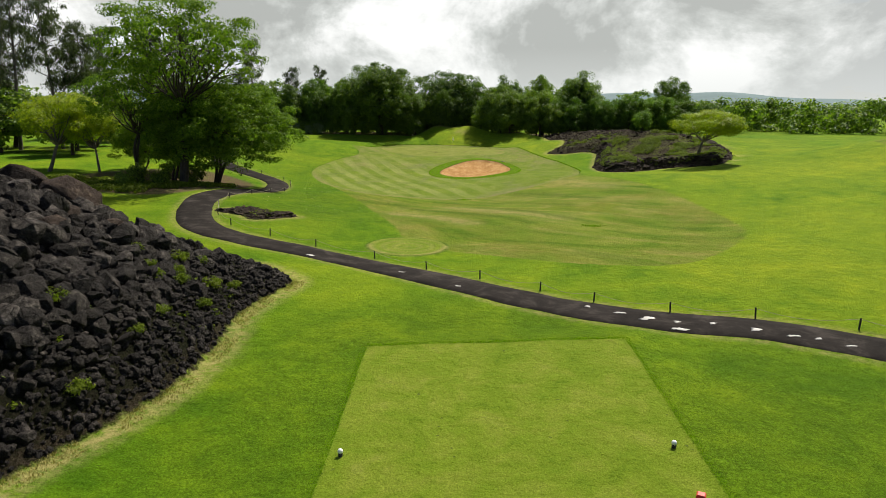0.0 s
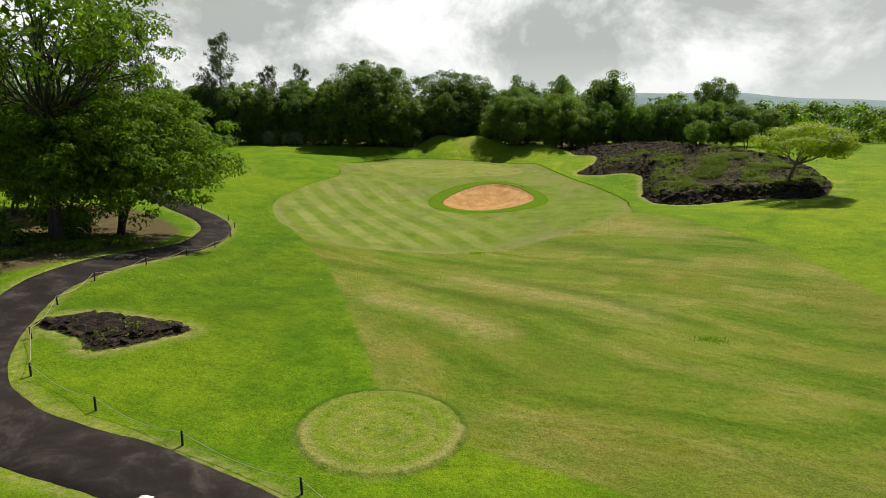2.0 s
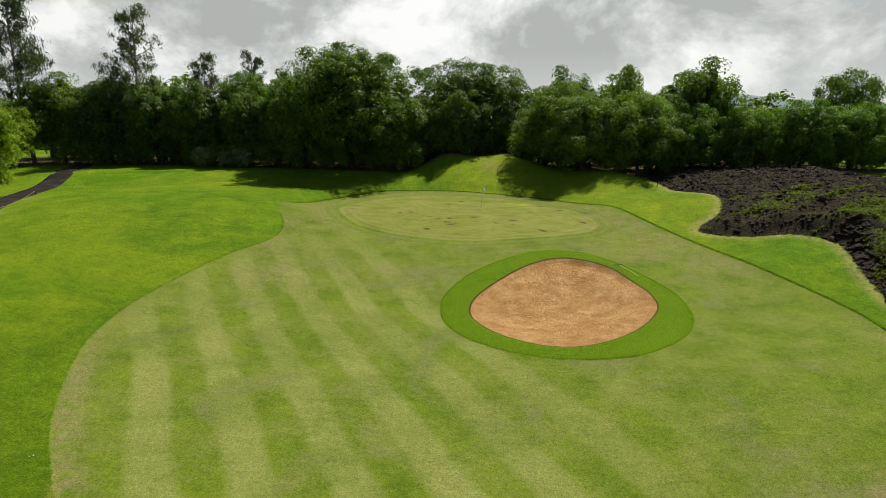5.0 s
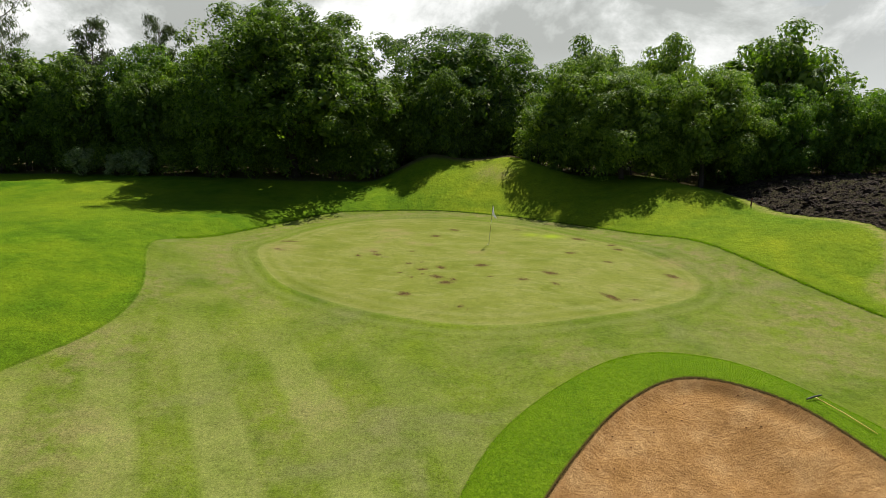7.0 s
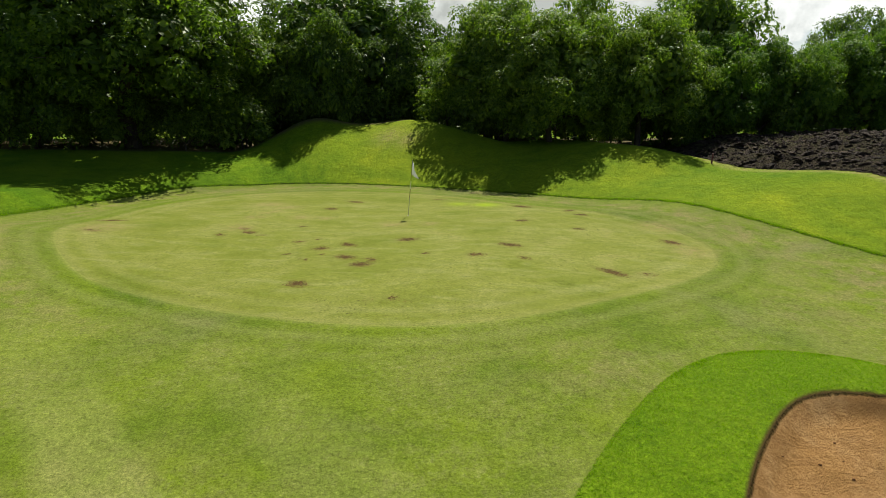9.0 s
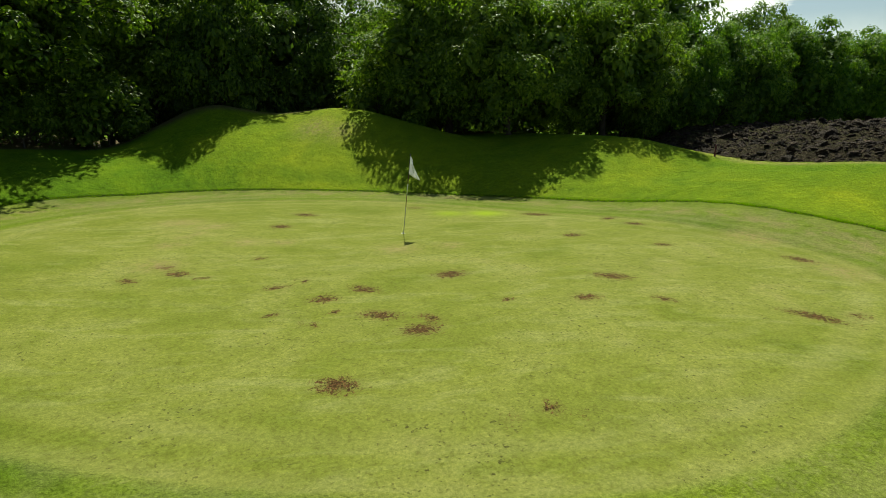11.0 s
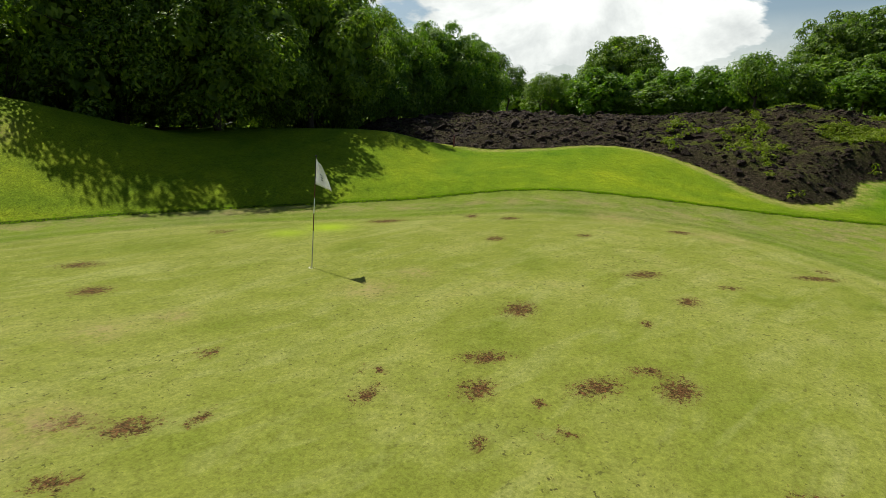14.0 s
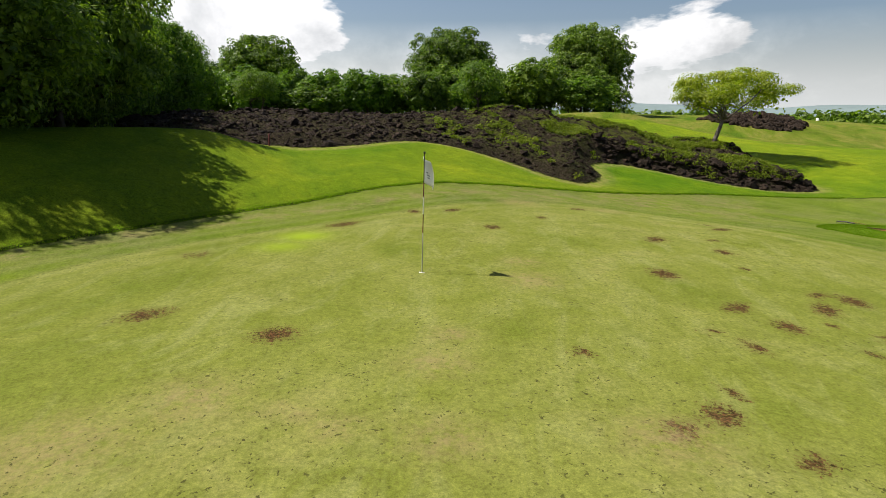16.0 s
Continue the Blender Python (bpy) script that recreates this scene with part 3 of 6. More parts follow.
    turf.inputs["Sheen Tint"].default_value = (0.52, 0.85, 0.12, 1)
    return m


def asphalt_material():
    m, t = material("worn_asphalt")
    pos = nd(t, "ShaderNodeNewGeometry").outputs["Position"]
    a = noise_tex(t, pos, 0.7, 8.0, 0.72, 0.5)
    b = noise_tex(t, pos, 45.0, 3.0, 0.7)
    c = ramp(t, a, (0.32, (0.008, 0.0070, 0.0062)), (0.50, (0.017, 0.0142, 0.0126)), (0.62, (0.040, 0.034, 0.030)), (0.8, (0.068, 0.059, 0.053)))
    c = mixc(t, ramp(t, b, (0.35, 0.0), (0.8, 0.35)), c, (0.040, 0.034, 0.030))
    finish(t, c, 0.9, bump(t, b, 0.5, 0.01), 0.04)
    return m


def rock_material(name, dark, mid, light):
    m, t = material(name)
    g = nd(t, "ShaderNodeNewGeometry")
    pos = g.outputs["Position"]
    r = mth(t, "ADD", mth(t, "MULTIPLY", g.outputs["Random Per Island"], 0.6), mth(t, "MULTIPLY", nd(t, "ShaderNodeObjectInfo").outputs["Random"], 0.4))
    a = noise_tex(t, pos, 3.5, 6.0, 0.7)
    b = noise_tex(t, pos, 38.0, 4.0, 0.75)
    f = mth(t, "ADD", mth(t, "MULTIPLY", a, 0.75), mth(t, "MULTIPLY", r, 0.3))
    c = ramp(t, f, (0.3, dark), (0.55, mid), (0.82, light))
    c = mixc(t, ramp(t, b, (0.5, 0.0), (0.85, 0.4)), c, light)
    finish(t, c, 0.85, bump(t, mth(t, "ADD", mth(t, "MULTIPLY", noise_tex(t, pos, 11.0, 5.0, 0.7), 1.2), mth(t, "ADD", mth(t, "MULTIPLY", b, 0.7), mth(t, "MULTIPLY", a, 1.8))), 1.0, 0.13), 0.12)
    return m


def leaf_material(name, dark, mid, light, through=0.35, gloss=0.35, shine=(1.15, 1.45, 0.5)):
    m, t = material(name)
    g = nd(t, "ShaderNodeNewGeometry")
    isl = g.outputs["Random Per Island"]
    ob = nd(t, "ShaderNodeObjectInfo").outputs["Random"]
    patch = noise_tex(t, g.outputs["Position"], 0.5, 3.0, 0.5)
    f = mth(t, "ADD", mth(t, "MULTIPLY", isl, 0.5), mth(t, "ADD", mth(t, "MULTIPLY", ob, 0.2), mth(t, "MULTIPLY", patch, 0.35)))
    c = ramp(t, f, (0.2, dark), (0.5, mid), (0.85, light))
    p = nd(t, "ShaderNodeBsdfPrincipled", {"Base Color": c, "Roughness": 0.55, "Specular IOR Level": gloss})
    tr = nd(t, "ShaderNodeBsdfTranslucent", {0: mixc(t, 1.0, c, shine, "MULTIPLY")})
    mx = nd(t, "ShaderNodeMixShader", {0: through, 1: p.outputs[0], 2: tr.outputs[0]})
    nd(t, "ShaderNodeOutputMaterial", {0: mx.outputs[0]})
    return m


def bark_material(name, a, b):
    m, t = material(name)
    pos = nd(t, "ShaderNodeNewGeometry").outputs["Position"]
    n = noise_tex(t, vmth(t, "MULTIPLY", pos, (9, 9, 2)), 1.0, 6.0, 0.7)
    finish(t, ramp(t, n, (0.3, a), (0.75, b)), 0.9, bump(t, n, 0.8, 0.04), 0.15)
    return m


TURF, ASPHALT = turf_material(), asphalt_material()
BASALT = rock_material("black_lava_stone", (0.006, 0.0052, 0.0046), (0.034, 0.0290, 0.0255), (0.230, 0.196, 0.170))
BASALT_BROWN = rock_material("brown_lava_stone", (0.006, 0.0042, 0.0030), (0.034, 0.0235, 0.0165), (0.170, 0.118, 0.082))
BOULDER_ROCK = rock_material("weathered_boulder", (0.014, 0.010, 0.007), (0.060, 0.042, 0.032), (0.190, 0.140, 0.105))
LEAF_WOOD = leaf_material("wood_leaf", (0.029, 0.058, 0.008), (0.088, 0.146, 0.014), (0.215, 0.290, 0.030), 0.42, 0.35)
LEAF_LIME = leaf_material("lime_leaf", (0.075, 0.125, 0.008), (0.160, 0.230, 0.014), (0.280, 0.350, 0.028), 0.42, 0.12)
LEAF_BRIGHT = leaf_material("bright_leaf", (0.034, 0.078, 0.008), (0.098, 0.172, 0.016), (0.215, 0.305, 0.030), 0.45, 0.30)
LEAF_DARK = leaf_material("dark_glossy_leaf", (0.026, 0.052, 0.007), (0.094, 0.150, 0.014), (0.240, 0.315, 0.034), 0.42, 0.35)
LEAF_SAGE = leaf_material("sage_leaf", (0.075, 0.110, 0.035), (0.165, 0.215, 0.085), (0.290, 0.340, 0.160), 0.25, 0.15)
LEAF_OPEN = leaf_material("open_crown_leaf", (0.036, 0.070, 0.007), (0.092, 0.152, 0.012), (0.190, 0.258, 0.026), 0.45, 0.1)
LEAF_YELLOW = leaf_material("yellow_green_leaf", (0.110, 0.150, 0.005), (0.235, 0.275, 0.010), (0.370, 0.385, 0.018), 0.5)
LEAF_BLADE = leaf_material("grass_blade", (0.080, 0.150, 0.006), (0.125, 0.205, 0.009), (0.185, 0.255, 0.016), 0.60, 0.05)
LEAF_NEEDLE = leaf_material("casuarina_needle", (0.030, 0.040, 0.018), (0.065, 0.080, 0.038), (0.110, 0.128, 0.062), 0.35, 0.1)
LEAF_WEED = leaf_material("weed_leaf", (0.055, 0.082, 0.006), (0.118, 0.155, 0.011), (0.200, 0.230, 0.024), 0.35, 0.1)
PALE_LEAF = simple("pale_fallen_leaf", (0.46, 0.43, 0.28), 0.8, 0.2, 0.0, 0.3, 9)
STRAW = leaf_material("dry_straw", (0.150, 0.130, 0.035), (0.290, 0.235, 0.085), (0.420, 0.350, 0.160), 0.3, 0.1)
BARK = bark_material("dark_bark", (0.025, 0.020, 0.016), (0.09, 0.075, 0.060))
BARK_PALE = bark_material("grey_bark", (0.06, 0.05, 0.042), (0.19, 0.165, 0.14))
BLACK_WOOD = simple("black_post", (0.018, 0.016, 0.015), 0.7)
ROPE = simple("pale_rope", (0.30, 0.27, 0.20), 0.9, 0.1, 0.0, 0.3, 30)
WHITE = simple("white_paint", (0.78, 0.78, 0.76), 0.45, 0.4, 0.0, 0.06, 20)
CHALK = simple("white_spill", (0.46, 0.44, 0.42), 0.9, 0.1, 0.0, 0.3, 6)
CLOTH = leaf_material("white_cloth", (0.70, 0.72, 0.74), (0.76, 0.77, 0.78), (0.80, 0.80, 0.80), 0.4, 0.1, (1.0, 1.0, 1.0))
GREY = simple("grey_fibreglass", (0.36, 0.36, 0.34), 0.4, 0.4, 0.0, 0.1, 20)
PRINT = simple("grey_print", (0.16, 0.17, 0.20), 0.85, 0.1, 0.0, 0.1, 12)
RED = simple("red_paint", (0.55, 0.035, 0.020), 0.45, 0.4, 0.0, 0.15, 12)
MAROON = simple("dark_red_band", (0.10, 0.020, 0.016), 0.45, 0.4, 0.0, 0.15, 12)
YELLOW = simple("yellow_handle", (0.55, 0.40, 0.06), 0.5, 0.4, 0.0, 0.2, 12)
BLACK = simple("black_plastic", (0.012, 0.012, 0.013), 0.45, 0.5, 0.0, 0.2, 12)


# ---- mesh tools ----
class Mesh:
    """Collects vertices and faces of one mesh."""

    def __init__(self):
        self.v, self.f, self.n = [], [], 0

    def add(self, verts, faces):
        verts, faces = np.asarray(verts, float), np.asarray(faces, int)
        self.v.append(verts)
        self.f.append(faces + self.n)
        self.n += len(verts)

    def data(self, name, mat, smooth_faces=False):
        me = bpy.data.meshes.new(name)
        v = np.concatenate(self.v)
        idx = np.concatenate([f.ravel() for f in self.f]).astype(np.int32)
        tot = np.concatenate([np.full(len(f), f.shape[1]) for f in self.f]).astype(np.int32)
        me.vertices.add(len(v))
        me.vertices.foreach_set("co", v.ravel())
        me.loops.add(len(idx))
        me.loops.foreach_set("vertex_index", idx)
        me.polygons.add(len(tot))
        me.polygons.foreach_set("loop_start", np.r_[0, np.cumsum(tot)[:-1]].astype(np.int32))
        me.polygons.foreach_set("use_smooth", np.full(len(tot), smooth_faces))
        me.update(calc_edges=True)
        me.materials.append(mat)
        return me


def tube(mesh, points, radii, sides=7, cap=True):
    p = np.asarray(points, float)
    r = np.broadcast_to(np.asarray(radii, float), (len(p),))
    d = np.gradient(p, axis=0)
    d /= np.linalg.norm(d, axis=1)[:, None] + 1e-9
    ref = np.array([0.31, 0.95, 0.05]) if abs(d[0][2]) > 0.6 else np.array([0.03, 0.05, 1.0])
    u = np.cross(d, ref)
    u /= np.linalg.norm(u, axis=1)[:, None] + 1e-9
    w = np.cross(d, u)
    a = np.arange(sides) * 2 * np.pi / sides
    rings = p[:, None] + r[:, None, None] * (np.cos(a)[None, :, None] * u[:, None] + np.sin(a)[None, :, None] * w[:, None])
    i, j = np.meshgrid(np.arange(len(p) - 1), np.arange(sides), indexing="ij")
    k = (j + 1) % sides
    quads = np.stack([i * sides + j, i * sides + k, (i + 1) * sides + k, (i + 1) * sides + j], -1).reshape(-1, 4)
    mesh.add(rings.reshape(-1, 3), quads)
    if cap:
        top = rings[-1]
        mesh.add(np.vstack([top, p[-1:]]), [[q, (q + 1) % sides, sides] for q in range(sides)])


def lathe(mesh, profile, centre=(0, 0, 0), sides=12):
    pr = np.asarray(profile, float)
    a = np.arange(sides) * 2 * np.pi / sides
    v = np.stack([pr[:, None, 0] * np.cos(a), pr[:, None, 0] * np.sin(a), np.repeat(pr[:, 1:2], sides, 1)], -1) + np.array(centre)
    i, j = np.meshgrid(np.arange(len(pr) - 1), np.arange(sides), indexing="ij")
    k = (j + 1) % sides
    mesh.add(v.reshape(-1, 3), np.stack([i * sides + j, i * sides + k, (i + 1) * sides + k, (i + 1) * sides + j], -1).reshape(-1, 4))


def part(name, mesh, mat, parent, label="", smooth_faces=True):
    ob = new(name, mesh.data(name, mat, smooth_faces) if isinstance(mesh, Mesh) else mesh)
    ob.parent = parent
    if label:
        ob["label"] = label
    return ob


def thing(name, label, category, at, group="", kind=""):
    ob = new(name)
    ob.matrix_basis = pose(*at)
    return tagged(ob, label, category, group, kind)


# ---- ground ----
def finer(v, lo, hi, s):
    return np.unique(np.round(np.r_[v[(v < lo - 0.05) | (v > hi + 0.05)], np.arange(lo, hi + 1e-6, s)], 4))


gx = finer(finer(lines(0.29, -22.0, 26.0, 3200.0), -6.0, -1.6, 0.16), -1.6, 9.6, 0.13)
gy = finer(finer(lines(0.32, 8.0, 126.0, 3200.0), 78.4, 91.6, 0.13), 97.0, 109.0, 0.18)
X, Y = np.meshgrid(gx, gy)
fx, fy = X.ravel(), Y.ravel()
Z = zones(fx, fy)
next_hole = inside(closed([(46, 22), (60, -30), (140, -50), (190, 20), (150, 66), (112, 58), (92, 80), (64, 92), (50, 68)]), fx, fy)
fz = ground_height(fx, fy, Z)
gmesh = Mesh()
nx, ny = len(gx), len(gy)
i, j = np.meshgrid(np.arange(ny - 1), np.arange(nx - 1), indexing="ij")
quads = np.stack([i * nx + j, i * nx + j + 1, (i + 1) * nx + j + 1, (i + 1) * nx + j], -1).reshape(-1, 4)
gmesh.add(np.stack([fx, fy, fz], 1), quads)
ground_data = gmesh.data("ground", TURF, True)


def float_attr(me, name, values):
    me.attributes.new(name, "FLOAT", "POINT").data.foreach_set("value", np.asarray(values, np.float32))


# dead scars on the green: x, y, length, breadth
SCARS = [(-1.65, 108.85, 0.48, 0.42), (-0.45, 110.65, 0.62, 0.4), (3.4, 110.55, 0.5, 0.3), (6.3, 107.4, 0.75, 0.4), (7.5, 105.3, 0.4, 0.3), (7.5, 104.2, 0.45, 0.3), (4.95, 103.8, 0.42, 0.34), (6.3, 101.95, 0.36, 0.25), (3.2, 100.33, 0.6, 0.36), (1.85, 99.5, 0.42, 0.26), (3.1, 98.85, 0.4, 0.2), (0.3, 101.95, 0.56, 0.38), (-1.62, 101.9, 0.52, 0.28), (-2.47, 101.7, 0.42, 0.32), (-2.5, 100.95, 0.17, 0.16), (-1.85, 100.45, 0.55, 0.32), (-1.5, 99.55, 0.52, 0.36), (-1.15, 99.95, 0.4, 0.2),
         (-3.1, 102.8, 0.4, 0.2), (-2.5, 103.0, 0.26, 0.14), (-2.96, 105.15, 0.28, 0.2), (-4.73, 104.5, 0.45, 0.3), (-4.95, 105.12, 0.38, 0.26), (-4.3, 104.0, 0.3, 0.16), (-3.0, 100.6, 0.36, 0.12), (-3.5, 101.3, 0.26, 0.14), (-5.65, 104.3, 0.36, 0.22), (0.5, 100.05, 0.22, 0.14), (-3.25, 98.4, 0.5, 0.36), (-1.0, 96.55, 0.4, 0.16), (-1.8, 96.75, 0.36, 0.14), (5.0, 97.2, 0.8, 0.3), (5.9, 96.9, 0.5, 0.26), (8.5, 99.8, 0.55, 0.35), (-9.7, 107.4, 0.8, 0.4), (-9.75, 105.0, 0.6, 0.3)]
scar = np.full_like(fx, -1.0)
for k, (a, b, l, w) in enumerate(SCARS):
    sp, cp = math.sin(0.55 + 0.5 * math.sin(k * 2.7)), math.cos(0.55 + 0.5 * math.sin(k * 2.7))
    dx, dy = (fx - a) * cp - (fy - b) * sp, (fx - a) * sp + (fy - b) * cp
    scar = np.maximum(scar, 1.0 - np.hypot(dx / (1.2 * l), dy / (1.15 * w)))
bald = np.zeros_like(fx)
for a, b, r in ((-3.9, 108.65, 0.22), (-4.3, 108.2, 0.25), (-3.4, 109.6, 0.5), (-4.2, 110.6, 0.7), (-4.7, 107.3, 0.4), (-3.0, 107.0, 0.4), (0.3, 104.6, 0.5), (-5.1, 105.3, 0.5), (1.5, 104.3, 0.35), (-2.1, 106.6, 0.3), (9.2, 101.6, 0.7), (8.6, 98.8, 0.6), (-9.6, 105.6, 0.9), (2.7, 120.4, 0.9), (3.6, 119.4, 0.7)):
    bald = np.maximum(bald, np.exp(-((fx - a) ** 2 + (fy - b) ** 2) / (r * r)))
fresh = np.maximum(np.exp(-((fx - 5.0) ** 2 + (fy - 108.4) ** 2) / 0.30), 0.7 * np.exp(-((fx - 3.9) ** 2 + (fy - 108.9) ** 2) / 0.25))
for nm in ("green", "apron", "fairway", "tee", "ring", "collar", "sand"):
    float_attr(ground_data, nm, np.maximum(Z[nm], next_hole) if nm == "fairway" else Z[nm])
float_attr(ground_data, "scar", np.clip(scar, 0, 1))
float_attr(ground_data, "bald", bald)
float_attr(ground_data, "fresh", fresh)
float_attr(ground_data, "lava", np.maximum(np.maximum(Z["lava_e"], Z["lava_w"]), Z["outcrop"]))
float_attr(ground_data, "creep", smooth(0.4, 2.5, Z["lava_e"]) * (1 - 0.85 * smooth(98, 106, fy)) )
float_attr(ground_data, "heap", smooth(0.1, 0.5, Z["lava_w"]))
float_attr(ground_data, "litter", np.maximum(Z["grove"], Z["wood"]))
path_d = np.full(fx.shape, 9.0)
near_p = (fx > -40) & (fx < 34) & (fy > -12) & (fy < 110)
for q0 in range(0, len(path_line), 2):
    path_d[near_p] = np.minimum(path_d[near_p], np.hypot(fx[near_p] - path_line[q0, 0], fy[near_p] - path_line[q0, 1]))
float_attr(ground_data, "dry", np.clip(np.maximum(np.maximum(0.7 * (1 - np.abs(path_d - 1.3) / 0.35), np.maximum(1 - np.abs(Z["lava_w"] + 0.35) / 0.7, 0.8 * (1 - np.abs(Z["outcrop"] + 0.2) / 0.55))), np.maximum(0.85 * (1 - np.abs(Z["lava_e"] + 0.25) / 0.6), 0.75 * (1 - np.abs(Z["ring"] - 0.05) / 0.28) * (fy < 37.2))), 0, 1))
float_attr(ground_data, "stripes", smooth(-2, 3, Z["apron"]) * smooth(11.0, -2.0, fx) * (1 - smooth(0, 8, fy - np.interp(fx, [-9, 1], [91, 84]))))
# lush rough; round the tee it also carries slope shade as colour
lush = np.zeros_like(fx)
for a, b, r, k in ((-13, 58, 7, 1.0), (-12, 68, 5, 0.9), (-16, 78, 4, 0.6), (-10, 49, 6, 1.0), (10, 14, 5, 1.0), (12, 5, 8, 1.0), (-4.4, 14, 3.2, 1.0), (-3.6, 19.5, 2.4, 0.9), (-14, 112, 5, 0.2), (-17, 92, 7, 0.3), (0, 22.0, 2.2, 0.9), (4, 22.0, 2, 0.9), (7.2, 17.0, 1.6, 0.9)):
    lush = np.maximum(lush, k * np.exp(-((fx - a) ** 2 + (fy - b) ** 2) / (2 * r * r)))
float_attr(ground_data, "lush", lush)
thin = np.zeros_like(fx)
for a, b, r, k in ((2, 117, 5, 0.8), (12, 111, 5, 0.8), (15, 100, 5, 0.7), (18, 30, 9, 0.8), (36, 44, 14, 0.7), (-22, 96, 6, 0.35), (50, 80, 12, 0.6), (30, 66, 8, 0.6), (44, 66, 8, 0.9), (38, 60, 7, 0.8)):
    thin = np.maximum(thin, k * np.exp(-((fx - a) ** 2 + (fy - b) ** 2) / (2 * r * r)))
float_attr(ground_data, "thin", thin)
# where the painted shade line of the apron's edge shows
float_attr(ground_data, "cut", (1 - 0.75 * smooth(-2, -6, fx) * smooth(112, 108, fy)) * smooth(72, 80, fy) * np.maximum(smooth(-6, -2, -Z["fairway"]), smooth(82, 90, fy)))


def near_lines(rows):
    """How near the ground's points lie to a set of drawn-out marks: points, breadth, strength."""
    out = np.zeros_like(fx)
    for points, w, k in rows:
        line = open_curve(points, 14)
        lo, hi = line.min(0) - 3 * w, line.max(0) + 3 * w
        ok = np.where((fx > lo[0]) & (fx < hi[0]) & (fy > lo[1]) & (fy < hi[1]))[0]
        d = np.hypot(fx[ok, None] - line[None, :, 0], fy[ok, None] - line[None, :, 1]).min(1)
        out[ok] = np.maximum(out[ok], k * np.exp(-(d / w) ** 2))
    return out


# dark fairway streaks: mowing, with the relief's shade put into the colour
float_attr(ground_data, "streak", near_lines([
    ([(-4.7, 57.7), (-1.4, 53.3), (1.5, 50.3), (3.9, 48.4), (5.2, 47.2), (6.4, 45.5)], 0.75, 1.0),
    ([(2.9, 55.7), (5.1, 53.3), (7.2, 50.9), (8.6, 49.1), (9.9, 47.7), (11.3, 46.7)], 0.6, 0.9),
    ([(6.9, 66.8), (10.1, 63.8), (12.3, 59.8), (14.1, 57.5)], 0.8, 0.8),
    ([(4.2, 61.2), (7.5, 58.2), (9.7, 55.1), (10.8, 54.2)], 0.9, 0.8),
    ([(-6.4, 52.0), (-4.6, 48.6), (-2.6, 46.0)], 1.1, 0.6)]))
float_attr(ground_data, "straw", near_lines([
    ([(-4.2, 51.1), (-2.4, 49.4), (-0.6, 47.9), (1.7, 45.2)], 0.95, 1.0),
    ([(0.7, 55.5), (4.3, 51.4), (6.8, 49.8), (9.1, 47.9)], 1.2, 0.85),
    ([(13.3, 68.9), (16.7, 63.8)], 1.5, 0.6),
    ([(-12.4, 70.4), (-9.6, 67.2), (-7.0, 65.6)], 0.8, 0.5)]))
rim = np.clip(1 - np.abs(Z["apron"] - 0.35) / 0.75, 0, 1) * smooth(86, 74, fy)
for a, b, r, k in ((11.2, 100.0, 1.6, 0.8), (12.6, 95.0, 2.2, 0.9), (10.8, 92.4, 1.4, 0.8), (14.4, 90.0, 1.6, 0.7), (-14.0, 98.0, 1.5, 0.8), (-13.2, 93.0, 1.6, 0.8), (-12.0, 88.6, 1.6, 0.7), (-6.0, 90.0, 1.5, 0.5), (-13.0, 105.0, 1.4, 0.7), (8.6, 94.4, 1.2, 0.6), (2.0, 92.4, 1.2, 0.5)):
    rim = np.maximum(rim, k * np.exp(-((fx - a) ** 2 + (fy - b) ** 2) / (2 * r * r)))
float_attr(ground_data, "worn", np.maximum(rim, 0.85 * np.clip(1 - np.abs(Z["green"] + 1.8) / 1.4, 0, 1) * smooth(93, 100, fy)))
ground = tagged(new("ground", ground_data), "mown golf turf with rough, fairway, putting green and red bunker", "ground", "", "structure")

# cart path
pl = path_line
tang = np.gradient(pl, axis=0)
tang /= np.linalg.norm(tang, axis=1)[:, None]
side2 = np.stack([-tang[:, 1], tang[:, 0]], 1)
rng = np.random.default_rng(4)
wob = np.convolve(rng.normal(0, 0.06, len(pl) + 4), np.ones(5) / 5, "valid")
cols = []
for s, dz in ((-1.16, -0.06), (-1.12, 0.02), (-0.6, 0.045), (0, 0.055), (0.6, 0.045), (1.12, 0.02), (1.16, -0.06)):
    q = pl + side2 * (s + np.sign(s) * wob * (abs(s) > 1))[:, None] if s else pl
    cols.append(np.c_[q, ground_height(q[:, 0], q[:, 1]) + dz])
pv = np.stack(cols, 1)
pm = Mesh()
i, j = np.meshgrid(np.arange(len(pl) - 1), np.arange(6), indexing="ij")
pm.add(pv.reshape(-1, 3), np.stack([i * 7 + j, i * 7 + j + 1, (i + 1) * 7 + j + 1, (i + 1) * 7 + j], -1).reshape(-1, 4))
cart_path = tagged(new("cart_path", pm.data("cart_path", ASPHALT, True)), "dark worn asphalt buggy path winding past the tee", "path", "", "structure")


